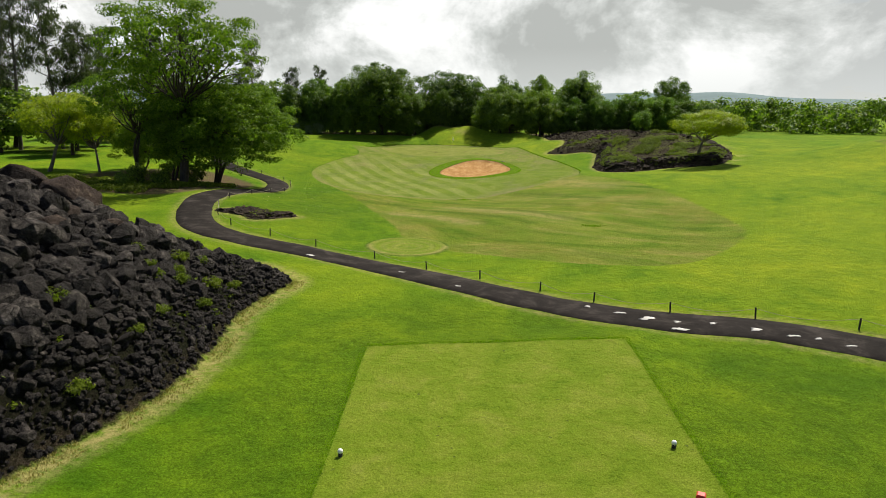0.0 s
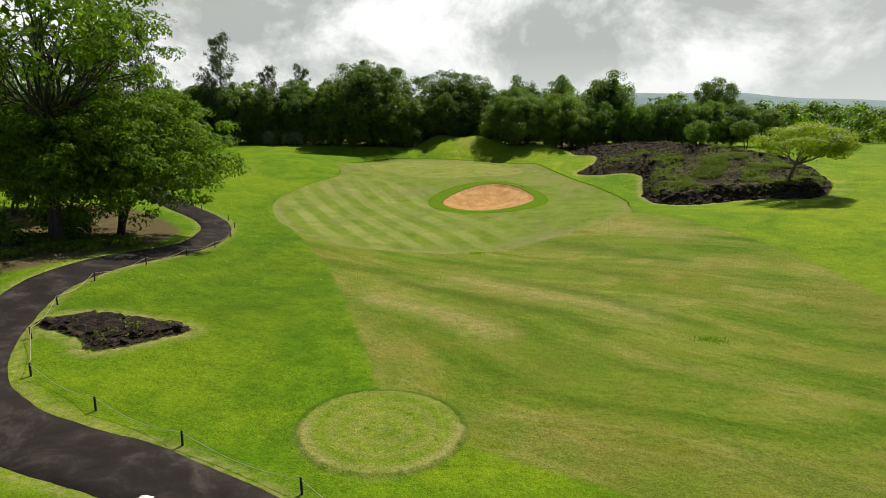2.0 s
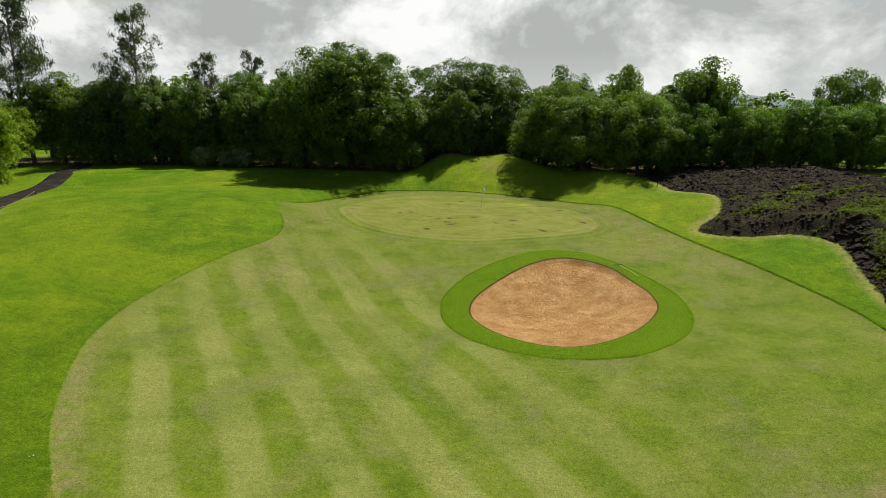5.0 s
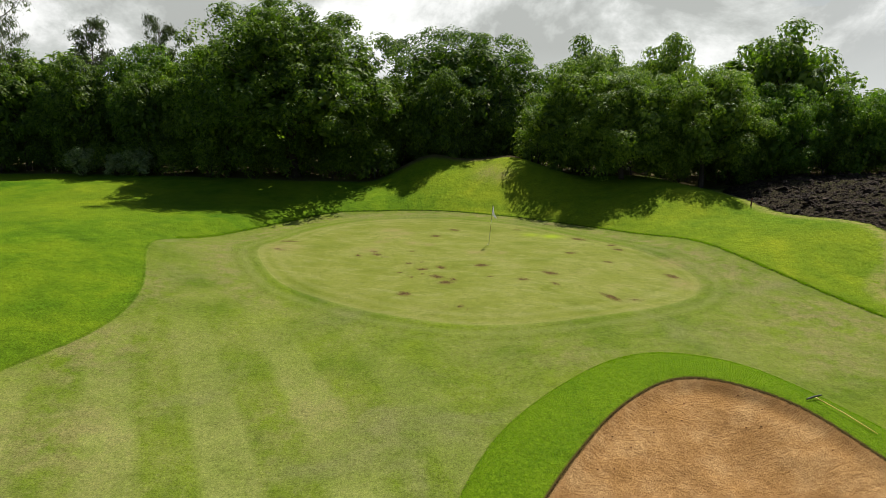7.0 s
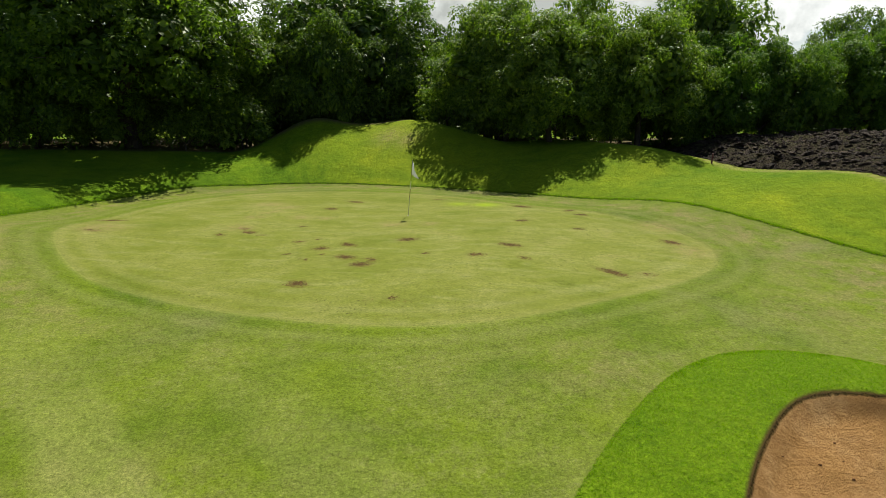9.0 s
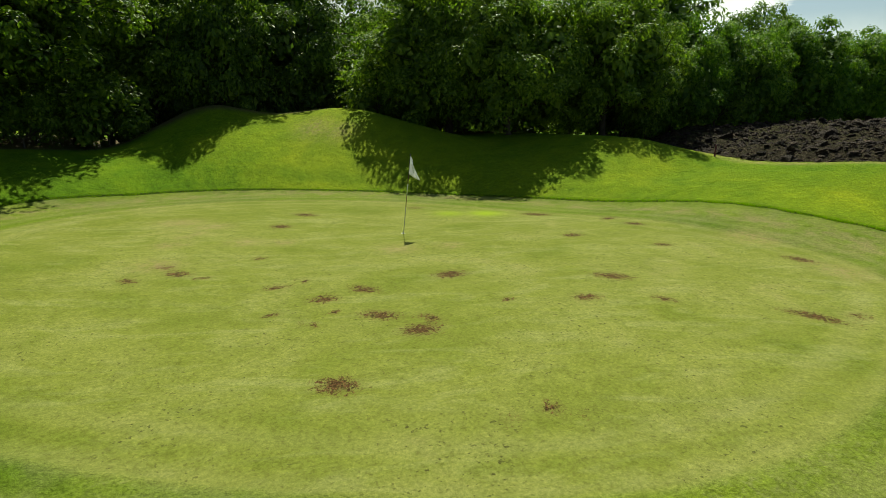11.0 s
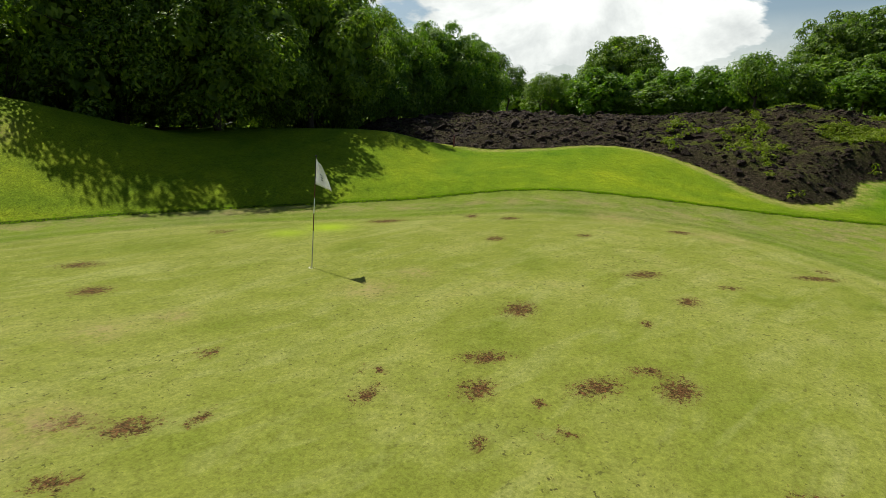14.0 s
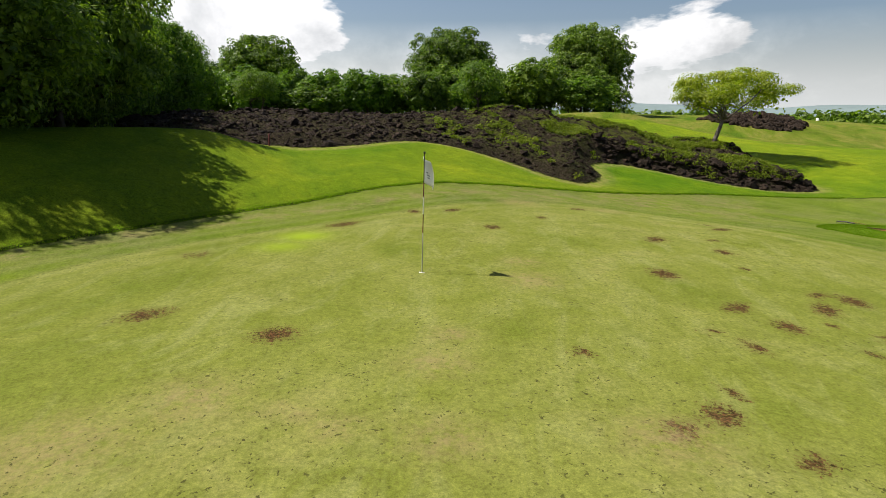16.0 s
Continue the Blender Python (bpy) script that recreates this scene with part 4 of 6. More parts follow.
# ---- stones ----
def hull(rng, pts=13, flat=(1, 1, 0.72), rough=(0.75, 1.1)):
    bm = bmesh.new()
    for k in range(pts):
        q = np.array([math.cos(k * 2.4), math.sin(k * 2.4), 0]) * math.sqrt(1 - (1 - (2 * k + 1) / pts) ** 2) + np.array([0, 0, 1 - (2 * k + 1) / pts])
        q = q + rng.normal(0, 0.22, 3)
        q = q / np.linalg.norm(q) * rng.uniform(*rough)
        bm.verts.new(q * np.array(flat))
    bmesh.ops.convex_hull(bm, input=bm.verts)
    loose = [v for v in bm.verts if not v.link_faces]
    bmesh.ops.delete(bm, geom=loose, context="VERTS")
    bmesh.ops.triangulate(bm, faces=bm.faces)
    bm.verts.ensure_lookup_table()
    bm.verts.index_update()
    v = np.array([w.co[:] for w in bm.verts])
    f = np.array([[w.index for w in g.verts] for g in bm.faces])
    bm.free()
    return v, f


rs = np.random.default_rng(11)
STONES = [hull(rs, int(rs.integers(15, 20)), (1, rs.uniform(0.7, 1.0), rs.uniform(0.55, 0.85)), (0.76, 1.1)) for _ in range(14)]
BIG_STONES = [hull(rs, int(rs.integers(20, 27)), (1, rs.uniform(0.7, 1.0), rs.uniform(0.6, 0.85)), (0.76, 1.1)) for _ in range(12)]
SLABS = [hull(rs, int(rs.integers(11, 16)), (1, 0.8, 0.34)) for _ in range(8)]


def turn(rng, tilt=0.5):
    return np.array(Euler((rng.normal(0, tilt), rng.normal(0, tilt), rng.uniform(0, 6.28))).to_matrix())


def stone_heap(name, label, poly, count, big, sizes, mat, shapes, seed, keep, tilt=0.5, sink=0.25, large=None):
    """A bed of stones: the nearest stones are parts, the rest one mesh."""
    rng = np.random.default_rng(seed)
    lo, hi = poly.min(0), poly.max(0)
    pts = rng.uniform(lo, hi, (count * 6, 2))
    d = inside(poly, pts[:, 0], pts[:, 1])
    pts, d = pts[d > 0.05], d[d > 0.05]
    w = keep(pts[:, 0], pts[:, 1], d)
    sel = rng.uniform(0, 1, len(pts)) < w
    pts, d = pts[sel][:count], d[sel][:count]
    z = ground_height(pts[:, 0], pts[:, 1])
    heap = thing(name, label, "rocks", (float(poly[:, 0].mean()), float(poly[:, 1].mean()), float(z.mean())))
    origin = np.array(heap.location)
    datas = []
    large = large or shapes
    for v, f in large:
        m = Mesh()
        m.add(v, f)
        datas.append(m.data("stone", mat))
    rest = Mesh()
    size = sizes(rng, pts, d)
    order = np.argsort(-size)
    for rank, k in enumerate(order):
        v, f = shapes[rank % len(shapes)]
        s = size[k]
        sc = s * rng.uniform(0.72, 1.25, 3)
        rot = turn(rng, tilt)
        at = np.array([*pts[k], z[k] + s * (0.5 - sink) * 0.72])
        if rank < big:
            ob = new("stone", datas[rank % len(large)])
            ob.parent = heap
            ob.matrix_basis = Matrix.LocRotScale(Vector(at - origin), Matrix(rot.tolist()).to_3x3(), Vector(sc))
        else:
            rest.add((v * sc) @ rot.T + at - origin, f)
    if rest.v:
        tagged(part("rubble", rest, mat, heap, "", False), kind="stuff")
    return heap


def west_sizes(rng, p, d):
    base = np.exp(rng.normal(-2.15, 0.50, len(p)))
    up_f = smooth(0.8, 3.0, d) * (1 - smooth(24.2, 25.6, p[:, 1]))
    return np.clip(base * (0.72 + 0.80 * up_f), 0.065, np.minimum(0.60, 0.14 + 0.13 * d))


stone_heap("lava_rock_heap", "heap of black angular lava stones beside the tee", LAVA_WEST, 15500, 300, west_sizes, BASALT, STONES, 21,
           lambda x, y, d: np.maximum(0.10, smooth(-20.5, -16.5, x) * smooth(6.0, 8.5, y)), 0.6, 0.06, BIG_STONES)
stone_heap("lava_rock_bed", "bed of broken dark lava rock with creeping weeds", LAVA_EAST, 12000, 300,
           lambda rng, p, d: np.clip(np.exp(rng.normal(-2.25, 0.5, len(p))) * (0.8 + 0.9 * (d < 2.0) * (p[:, 1] < 92) + 0.25 * (p[:, 1] > 96) * (rng.uniform(0, 1, len(p)) < 0.5)), 0.06, 0.5), BASALT_BROWN, STONES[:6] + SLABS, 22,
           lambda x, y, d: np.where((d < 2.4) & (y < 92), 1.0, np.where(y > 101, 0.9, np.where(y > 89, 0.55, 0.22))), 0.30, 0.55)
stone_heap("lava_outcrop", "low black lava outcrop in the turf", OUTCROP, 170, 90,
           lambda rng, p, d: np.clip(np.exp(rng.normal(-1.05, 0.4, len(p))), 0.12, 0.2 + 0.5 * d), BASALT_BROWN, SLABS, 23, lambda x, y, d: np.ones_like(x), 0.10, 0.70)


heap_far = closed([(76 + 9 * math.cos(a) * (1 + 0.2 * math.sin(3 * a)), 38 + 7 * math.sin(a)) for a in np.arange(0, 6.2, 0.6)])
stone_heap("far_lava_heap", "dark lava heap on the neighbouring hole", heap_far, 900, 60,
           lambda rng, p, d: np.clip(np.exp(rng.normal(-0.8, 0.35, len(p))), 0.2, 0.9), BASALT_BROWN, STONES[:5], 27, lambda x, y, d: np.ones_like(x), 0.4, 0.3)


def boulder(x, y, size, label, seed, sink=0.3):
    """An angular block with worn, rounded edges."""
    v, f = hull(np.random.default_rng(seed), 22, (1, 1, 1), (0.82, 1.08))
    bm = bmesh.new()
    vs = [bm.verts.new(q * np.array(size)) for q in v]
    for tri in f:
        bm.faces.new([vs[k] for k in tri])
    bmesh.ops.dissolve_limit(bm, angle_limit=0.30, verts=bm.verts, edges=bm.edges)
    bmesh.ops.bevel(bm, geom=list(bm.edges), offset=0.07 * min(size), segments=2, affect="EDGES", profile=0.6)
    bmesh.ops.triangulate(bm, faces=bm.faces)
    me = bpy.data.meshes.new("boulder")
    bm.to_mesh(me)
    bm.free()
    me.materials.append(BOULDER_ROCK)
    ob = tagged(new("boulder", me), label, "rock", "boulders on the stone heap")
    ob.matrix_basis = pose(x, y, ground_at(x, y) + size[2] * (1 - 2 * sink), 0, 0, seed * 47)
    return ob


boulder(-14.7, 24.0, (1.45, 1.1, 1.0), "large brown lava boulder on top of the stone heap", 3, 0.14)
boulder(-17.0, 24.6, (1.2, 1.0, 0.95), "grey-brown lava boulder on top of the stone heap", 8, 0.08)
boulder(-13.3, 23.4, (0.62, 0.5, 0.48), "rusty brown lava boulder among black stones", 5)
boulder(-12.4, 22.6, (0.55, 0.45, 0.40), "rusty brown lava boulder among black stones", 11)
boulder(-13.4, 21.4, (0.60, 0.55, 0.42), "dark lava boulder on the slope of the heap", 14)
boulder(-12.6, 19.4, (0.55, 0.42, 0.40), "dark lava boulder on the slope of the heap", 17)


# ---- trees ----
def leaves(mesh, rng, centres, radii, per, size, droop=0.3, aspect=0.5, shell=0.55, up_bias=0.25):
    """Folded leaves round clump centres."""
    c = np.repeat(centres, per, 0)
    r = np.repeat(radii, per, 0)
    n = len(c)
    d = rng.normal(0, 1, (n, 3))
    d[:, 2] += up_bias
    d /= np.linalg.norm(d, axis=1)[:, None]
    p = c + d * r * rng.uniform(shell, 1.05, (n, 1))
    nrm = d * 1.15 + rng.normal(0, 0.34, (n, 3)) + np.array([0, 0, 0.5])
    nrm /= np.linalg.norm(nrm, axis=1)[:, None]
    ax = rng.normal(0, 1, (n, 3)) + d * 0.6 - np.array([0, 0, droop * 2])
    ax -= nrm * (ax * nrm).sum(1)[:, None]
    ax /= np.linalg.norm(ax, axis=1)[:, None]
    sd = np.cross(nrm, ax)
    s = size * rng.uniform(0.6, 1.3, (n, 1))
    w = s * aspect * 0.5
    v = np.stack([p - ax * s * 0.5, p + sd * w + nrm * w * 0.35, p + ax * s * 0.5, p - sd * w + nrm * w * 0.35], 1).reshape(-1, 3)
    k = np.arange(n)[:, None] * 4
    mesh.add(v, np.concatenate([k + np.array([[0, 1, 2]]), k + np.array([[0, 2, 3]])], 0))


def limb(mesh, rng, a, b, r0, r1, bend=0.12, sides=6, n=6):
    a, b = np.asarray(a, float), np.asarray(b, float)
    t = np.linspace(0, 1, n)[:, None]
    length = np.linalg.norm(b - a)
    w = np.sin(t * np.pi) * rng.normal(0, bend * length, 3) + np.sin(t * np.pi * 2) * rng.normal(0, bend * length * 0.4, 3)
    tube(mesh, a + (b - a) * t + w, (r0 + (r1 - r0) * t[:, 0]), sides)


def tree_data(seed, height, width, trunk_h, clumps, per, leaf, mat, bark, crown_lo=0.12, droop=0.3, flat=1.0, lean=(0, 0), trunk_r=0.2, inner=1.0, aspect=0.5, stems=1, clump_r=0.16, squash=0.8, lobes=0, fill=1.0):
    """Meshes of a tree of unit place: trunk with limbs, and crown."""
    rng = np.random.default_rng(seed)
    wood, crown = Mesh(), Mesh()
    lo, hi = height * crown_lo, height
    ch, cz = (hi - lo), (hi + lo) / 2
    u = rng.normal(0, 1, (clumps * 3, 3))
    u /= np.linalg.norm(u, axis=1)[:, None]
    u = u[u[:, 2] > -0.75][:clumps]
    rad = rng.uniform(0.72, 1.0, (len(u), 1)) ** 0.6
    lump = 1 + 0.16 * np.sin(u[:, :1] * 5 + seed) * np.cos(u[:, 1:2] * 4 + seed * 2)
    c = u * rad * lump * np.array([width / 2, width / 2, ch / 2 * flat])
    if lobes:
        # rounded masses of foliage, each one carrying its share of clumps
        g = (np.arange(lobes) + 0.5) / lobes
        la, lz = g * lobes * 2.39996 + seed, 1 - 1.78 * g
        lr = np.sqrt(np.maximum(0, 1 - lz * lz))
        lc = np.c_[lr * np.cos(la), lr * np.sin(la), lz] * rng.uniform(0.58, 0.74, (lobes, 1))
        rr = rng.uniform(0.24, 0.36, lobes)
        own = rng.integers(0, lobes, len(u))
        d = rng.normal(0, 1, (len(u), 3)) + lc[own] * 0.9 + np.array([0, 0, 0.35])
        d /= np.linalg.norm(d, axis=1)[:, None]
        c = (lc[own] + d * rr[own][:, None]) * np.array([width / 2, width / 2, ch / 2 * flat])
    c *= (1 - clump_r)
    c += np.array([lean[0], lean[1], cz])
    cr = rng.uniform(0.65, 1.25, (len(u), 1)) * width * clump_r * np.array([[1, 1, squash]])
    leaves(crown, rng, c, cr, per, leaf, droop, aspect, 0.72 if lobes else 0.55, 0.4)
    if lobes:
        core = lc * np.array([width / 2, width / 2, ch / 2 * flat]) * (1 - clump_r) * 0.92 + np.array([lean[0], lean[1], cz])
        leaves(crown, rng, core, np.repeat(rr[:, None], 3, 1) * np.array([width / 2, width / 2, ch / 2]) * 0.74, int(per * 2.6 * fill), leaf * 2.1, droop, 0.7, 0.2)
        leaves(crown, rng, core * np.array([0.6, 0.6, 1]), np.full((lobes, 3), width * 0.12), int(per * 0.4 * fill), leaf * 1.8, droop, 0.7, 0.1)
    elif inner:
        ci = rng.normal(0, 0.30, (max(8, clumps // 4), 3)) * np.array([width / 2, width / 2, ch / 2]) + np.array([lean[0], lean[1], cz - ch * 0.05])
        leaves(crown, rng, ci, np.full((len(ci), 3), width * 0.16), int(per * 0.6 * inner), leaf * 1.4, droop, 0.7, 0.1)
    for s in range(stems):
        off = np.array([rng.normal(0, 0.25), rng.normal(0, 0.25), 0]) * (stems > 1)
        fork = np.array([lean[0] * 0.55, lean[1] * 0.55, trunk_h]) + off * 3
        limb(wood, rng, off - np.array([0, 0, 0.3]), fork, trunk_r * 1.25, trunk_r * 0.8, 0.05, 8, 8)
        pick = rng.permutation(len(c))[: min(20, max(6, clumps // (5 * stems)))]
        for q in pick:
            mid_p = fork + (c[q] - fork) * rng.uniform(0.4, 0.6) + np.array([0, 0, rng.uniform(-0.02, 0.06) * height])
            limb(wood, rng, fork, mid_p, trunk_r * 0.5, trunk_r * 0.26, 0.06, 6, 5)
            limb(wood, rng, mid_p, c[q], trunk_r * 0.26, trunk_r * 0.07, 0.1, 5, 4)
            for _ in range(2):
                o = rng.integers(len(c))
                if np.linalg.norm(c[o] - mid_p) < width * 0.42:
                    limb(wood, rng, mid_p, c[o], trunk_r * 0.2, trunk_r * 0.05, 0.1, 5, 4)
    return wood.data("trunk", bark, True), crown.data("crown", mat)


def plant(name, label, category, data, x, y, scale=1.0, rot=0.0, group="", sz=None, z=None):
    at = ground_at(x, y) if z is None else z
    ob = thing(name, label, category, (x, y, at - 0.05, 0, 0, rot), group)
    ob.scale = (scale, scale, sz or scale)
    part("trunk", data[0], None, ob)
    part("crown", data[1], None, ob)
    return ob


# dense rounded trees of the wood, built at 10 m height and 10 m breadth
WOODS = [tree_data(31 + k, 10, 10, 3.0, 150, 110, 0.27, LEAF_DARK, BARK, 0.0, 0.35, 1.0, trunk_r=0.24, clump_r=0.085, squash=0.72, lobes=17 + 3 * k) for k in range(3)]
WOODS_MID = [tree_data(36 + k, 10, 10, 3.0, 150, 100, 0.28, LEAF_WOOD, BARK, 0.0, 0.35, 1.0, trunk_r=0.24, clump_r=0.088, squash=0.72, lobes=16 + 4 * k) for k in range(2)]
WOODS_BRIGHT = [tree_data(41 + k, 10, 10, 3.0, 170, 110, 0.24, LEAF_BRIGHT, BARK, 0.0, 0.35, 1.0, trunk_r=0.24, clump_r=0.080, squash=0.72, lobes=18 + 4 * k) for k in range(2)]
WOODS_NEAR = [tree_data(46 + k, 10, 10, 3.0, 180, 160, 0.20, LEAF_DARK, BARK, 0.0, 0.35, 1.0, trunk_r=0.22, clump_r=0.080, squash=0.72, lobes=20) for k in range(2)]
WOODS_FAR = [tree_data(51 + k, 10, 10, 3.0, 110, 34, 0.55, LEAF_WOOD, BARK, 0.0, 0.3, 1.0, trunk_r=0.3, inner=1.2, aspect=0.6, clump_r=0.11) for k in range(2)]
BIG_DOMES = [tree_data(58 + k, 15, 17, 5.0, 430, 120, 0.25, (LEAF_DARK, LEAF_WOOD)[k], BARK, 0.0, 0.35, 1.0, trunk_r=0.40, clump_r=0.050, squash=0.75, lobes=34) for k in range(2)]
L_WOOD = "dense dark green broadleaf tree at the wood's edge"
# x, y, height, breadth, kind of crown
EDGE = [(-51, 134, 11, 11, WOODS_MID), (-44.5, 133, 10.6, 10, WOODS), (-38.2, 132.5, 10.5, 9, WOODS_MID), (-31.9, 130.6, 9.5, 8, WOODS), (-27.0, 133.2, 11.6, 10.5, WOODS_BRIGHT), (-25.8, 129.2, 8.8, 7.4, WOODS_MID), (-21.0, 129.6, 10.4, 8.4, WOODS), (-18.2, 126.0, 10.6, 8.6, WOODS),
        (-3.6, 128.4, 8.8, 8, WOODS), (-0.5, 126.3, 9.2, 6.6, WOODS), (3.6, 128.6, 8.6, 8.0, WOODS), (10.6, 122.3, 10.4, 10.6, WOODS_NEAR), (12.2, 118.3, 9.1, 9.7, WOODS_NEAR), (17.6, 117.2, 9.2, 8.8, WOODS_NEAR), (12.6, 129.5, 12.2, 9, WOODS_MID), (18.6, 128.0, 12.0, 8, WOODS), (25.9, 123.8, 12.6, 11.8, WOODS_MID),
        (20.2, 118.6, 8.4, 6.8, WOODS_BRIGHT), (23.4, 118.0, 8.4, 7.2, WOODS_BRIGHT), (29.2, 118.4, 8.4, 7.4, WOODS_BRIGHT), (34.5, 117.8, 8.8, 8.4, WOODS_BRIGHT), (39.6, 117.6, 8.6, 8.0, WOODS_BRIGHT), (44.6, 118.4, 8.0, 7.6, WOODS_MID)]
for k, (x, y, h, w, kinds) in enumerate(EDGE):
    plant("broadleaf_tree", "bright green leafy tree at the wood's edge" if kinds is WOODS_BRIGHT else L_WOOD, "tree", kinds[k % len(kinds)], x, y, w / 10.4, 67 * k, "trees of the wood", h / 9.7, min(3.8 if x < -8 else 2.9, ground_at(x, y)))
plant("broadleaf_tree", "broad dome-shaped dark green tree towering over the wood", "tree", BIG_DOMES[0], -12.6, 125.6, 1.08, 0, "trees of the wood", 0.97, 3.6)
plant("broadleaf_tree", "wide rounded green tree in the middle of the wood", "tree", BIG_DOMES[1], 1.2, 133.4, 1.04, 140, "trees of the wood", 0.92, 2.9)
for k in range(11):
    x, y = -58 + 10.0 * k, 143 + 4 * math.sin(k * 2.3)
    plant("background_tree", "dark green broadleaf tree deep in the wood", "tree", WOODS_FAR[k % 2], x, y, 1.15, 41 * k, "trees deep in the wood", 1.0 + 0.12 * math.sin(k))
BUSHES = [tree_data(71 + k, 3.2, 3.8, 0.5, 28, 22, 0.42, LEAF_DARK, BARK, 0.0, 0.25, trunk_r=0.08, inner=1.6, clump_r=0.2) for k in range(2)]
BUSHES_FINE = [tree_data(76 + k, 3.2, 3.8, 0.5, 34, 60, 0.22, LEAF_DARK, BARK, 0.0, 0.25, trunk_r=0.06, inner=1.2, clump_r=0.2) for k in range(2)]
for k in range(84):
    x = -49 + 3.3 * (k % 28) + 1.5 * (k >= 56)
    y = float(np.interp(x, [-60, -34, -22, -12, -4, 8, 14, 18, 24, 45], [131, 130, 126, 123.8, 124.5, 123, 121.2, 118.6, 118, 118])) + 0.6 * math.sin(k * 1.9) + (0, 3.6, 8.0)[k // 28]
    if k < 56 and -4.5 < x < 5.0:
        continue
    plant("undergrowth_bush", "dark leafy bush under the wood's edge", "bush", BUSHES_FINE[k % 2] if k < 28 else BUSHES[k % 2], x, y, (0.95, 0.95, 1.5)[k // 28] + 0.2 * math.sin(k * 3.1), 53 * k, "bushes under the wood's edge")
SAGE = tree_data(79, 2.6, 3.0, 0.4, 40, 60, 0.17, LEAF_SAGE, BARK, 0.0, 0.2, trunk_r=0.05, clump_r=0.14, lobes=9)
for k, (x, y, s) in enumerate([(-30.4, 126.6, 0.95), (-27.6, 126.4, 0.75), (-25.6, 126.2, 0.9)]):
    plant("sage_bush", "pale grey-green bush before the dark wood", "bush", SAGE, x, y, s, 83 * k, "sage bushes")

# grove beside the path
grove_a = tree_data(81, 16.6, 15.6, 7.0, 175, 100, 0.25, LEAF_OPEN, BARK, 0.42, 0.3, 1.0, (0.8, 0.0), trunk_r=0.20, clump_r=0.062, squash=0.5, stems=2, lobes=22, fill=0.12)
grove_b = tree_data(82, 11.0, 15.0, 3.6, 420, 96, 0.23, LEAF_OPEN, BARK, 0.08, 0.5, 1.0, (2.2, -2.2), trunk_r=0.14, clump_r=0.048, squash=0.55, stems=3, lobes=34, fill=0.3)
plant("grove_tree", "tall open-crowned green tree with dark forked trunk", "tree", grove_a, -24.2, 56.5, 1.0, 0, "trees of the grove")
plant("grove_tree", "spreading green tree with low drooping boughs by the path", "tree", grove_b, -23.4, 62.6, 1.0, 0, "trees of the grove", 0.94)
plant("grove_tree", "spreading green tree behind the stone heap", "tree", grove_b, -33.0, 66.0, 0.62, 90, "trees of the grove")
plant("grove_tree", "dense green tree between the grove's taller trunks", "tree", grove_b, -26.5, 60.0, 0.72, 40, "trees of the grove", 0.92)
plant("grove_tree", "leafy green tree in the grove's shade", "tree", grove_a, -30.0, 60.0, 0.66, 310, "trees of the grove")
for k, (x, y, s) in enumerate([(-25.5, 55.0, 0.45), (-27.8, 53.0, 0.4), (-24.0, 58.5, 0.6), (-29.0, 58.0, 0.6), (-27.0, 61.5, 0.7)]):
    plant("shade_bush", "dark leafy bush in the shade of the grove", "bush", BUSHES[k % 2], x, y, s, 71 * k, "bushes under the grove")
# yellow-green trees
yel = tree_data(93, 6.3, 8.2, 2.2, 76, 230, 0.20, LEAF_YELLOW, BARK_PALE, 0.40, 0.25, 1.0, (0.6, -2.0), 0.16, 0.3, clump_r=0.12, squash=0.5)
plant("flame_tree", "small yellow-green tree leaning on the lava bed", "tree", yel, 31.5, 78.3, 1.0, 0, "", 0.9, ground_at(31.5, 78.3) - 0.2)
plant("flame_tree", "small yellow-green tree on two slim trunks", "tree", yel, -40.4, 62.6, 1.05, 120, "", 1.22)
plant("flame_tree", "small light green tree at the grove's edge", "tree", yel, -36.2, 64.8, 0.72, 210, "", 1.15)
sbush = tree_data(95, 3.0, 3.6, 0.7, 44, 90, 0.2, LEAF_BRIGHT, BARK, 0.12, 0.2, trunk_r=0.09, inner=1.2, clump_r=0.18)
plant("round_bush", "round bright green bush on the lava bed", "bush", sbush, 30.4, 96.8, 0.85, 40, "", 1.05)
# slim crooked trees by the lava bed
slim = tree_data(97, 8.0, 7.0, 3.2, 60, 170, 0.24, LEAF_WOOD, BARK, 0.42, 0.3, 1.0, (0.6, 0.3), 0.13, 0.4, stems=2, clump_r=0.13)
plant("slim_tree", "slim crooked tree with an open crown", "tree", slim, 49.0, 117.0, 0.72, 0, "slim trees by the lava bed")
plant("slim_tree", "slim crooked tree with an open crown", "tree", slim, 43.5, 111.5, 0.52, 140, "slim trees by the lava bed")
plant("slim_tree", "tall slim tree above the hedge", "tree", slim, 46.6, 129.0, 1.05, 80, "slim trees by the lava bed", 1.4)
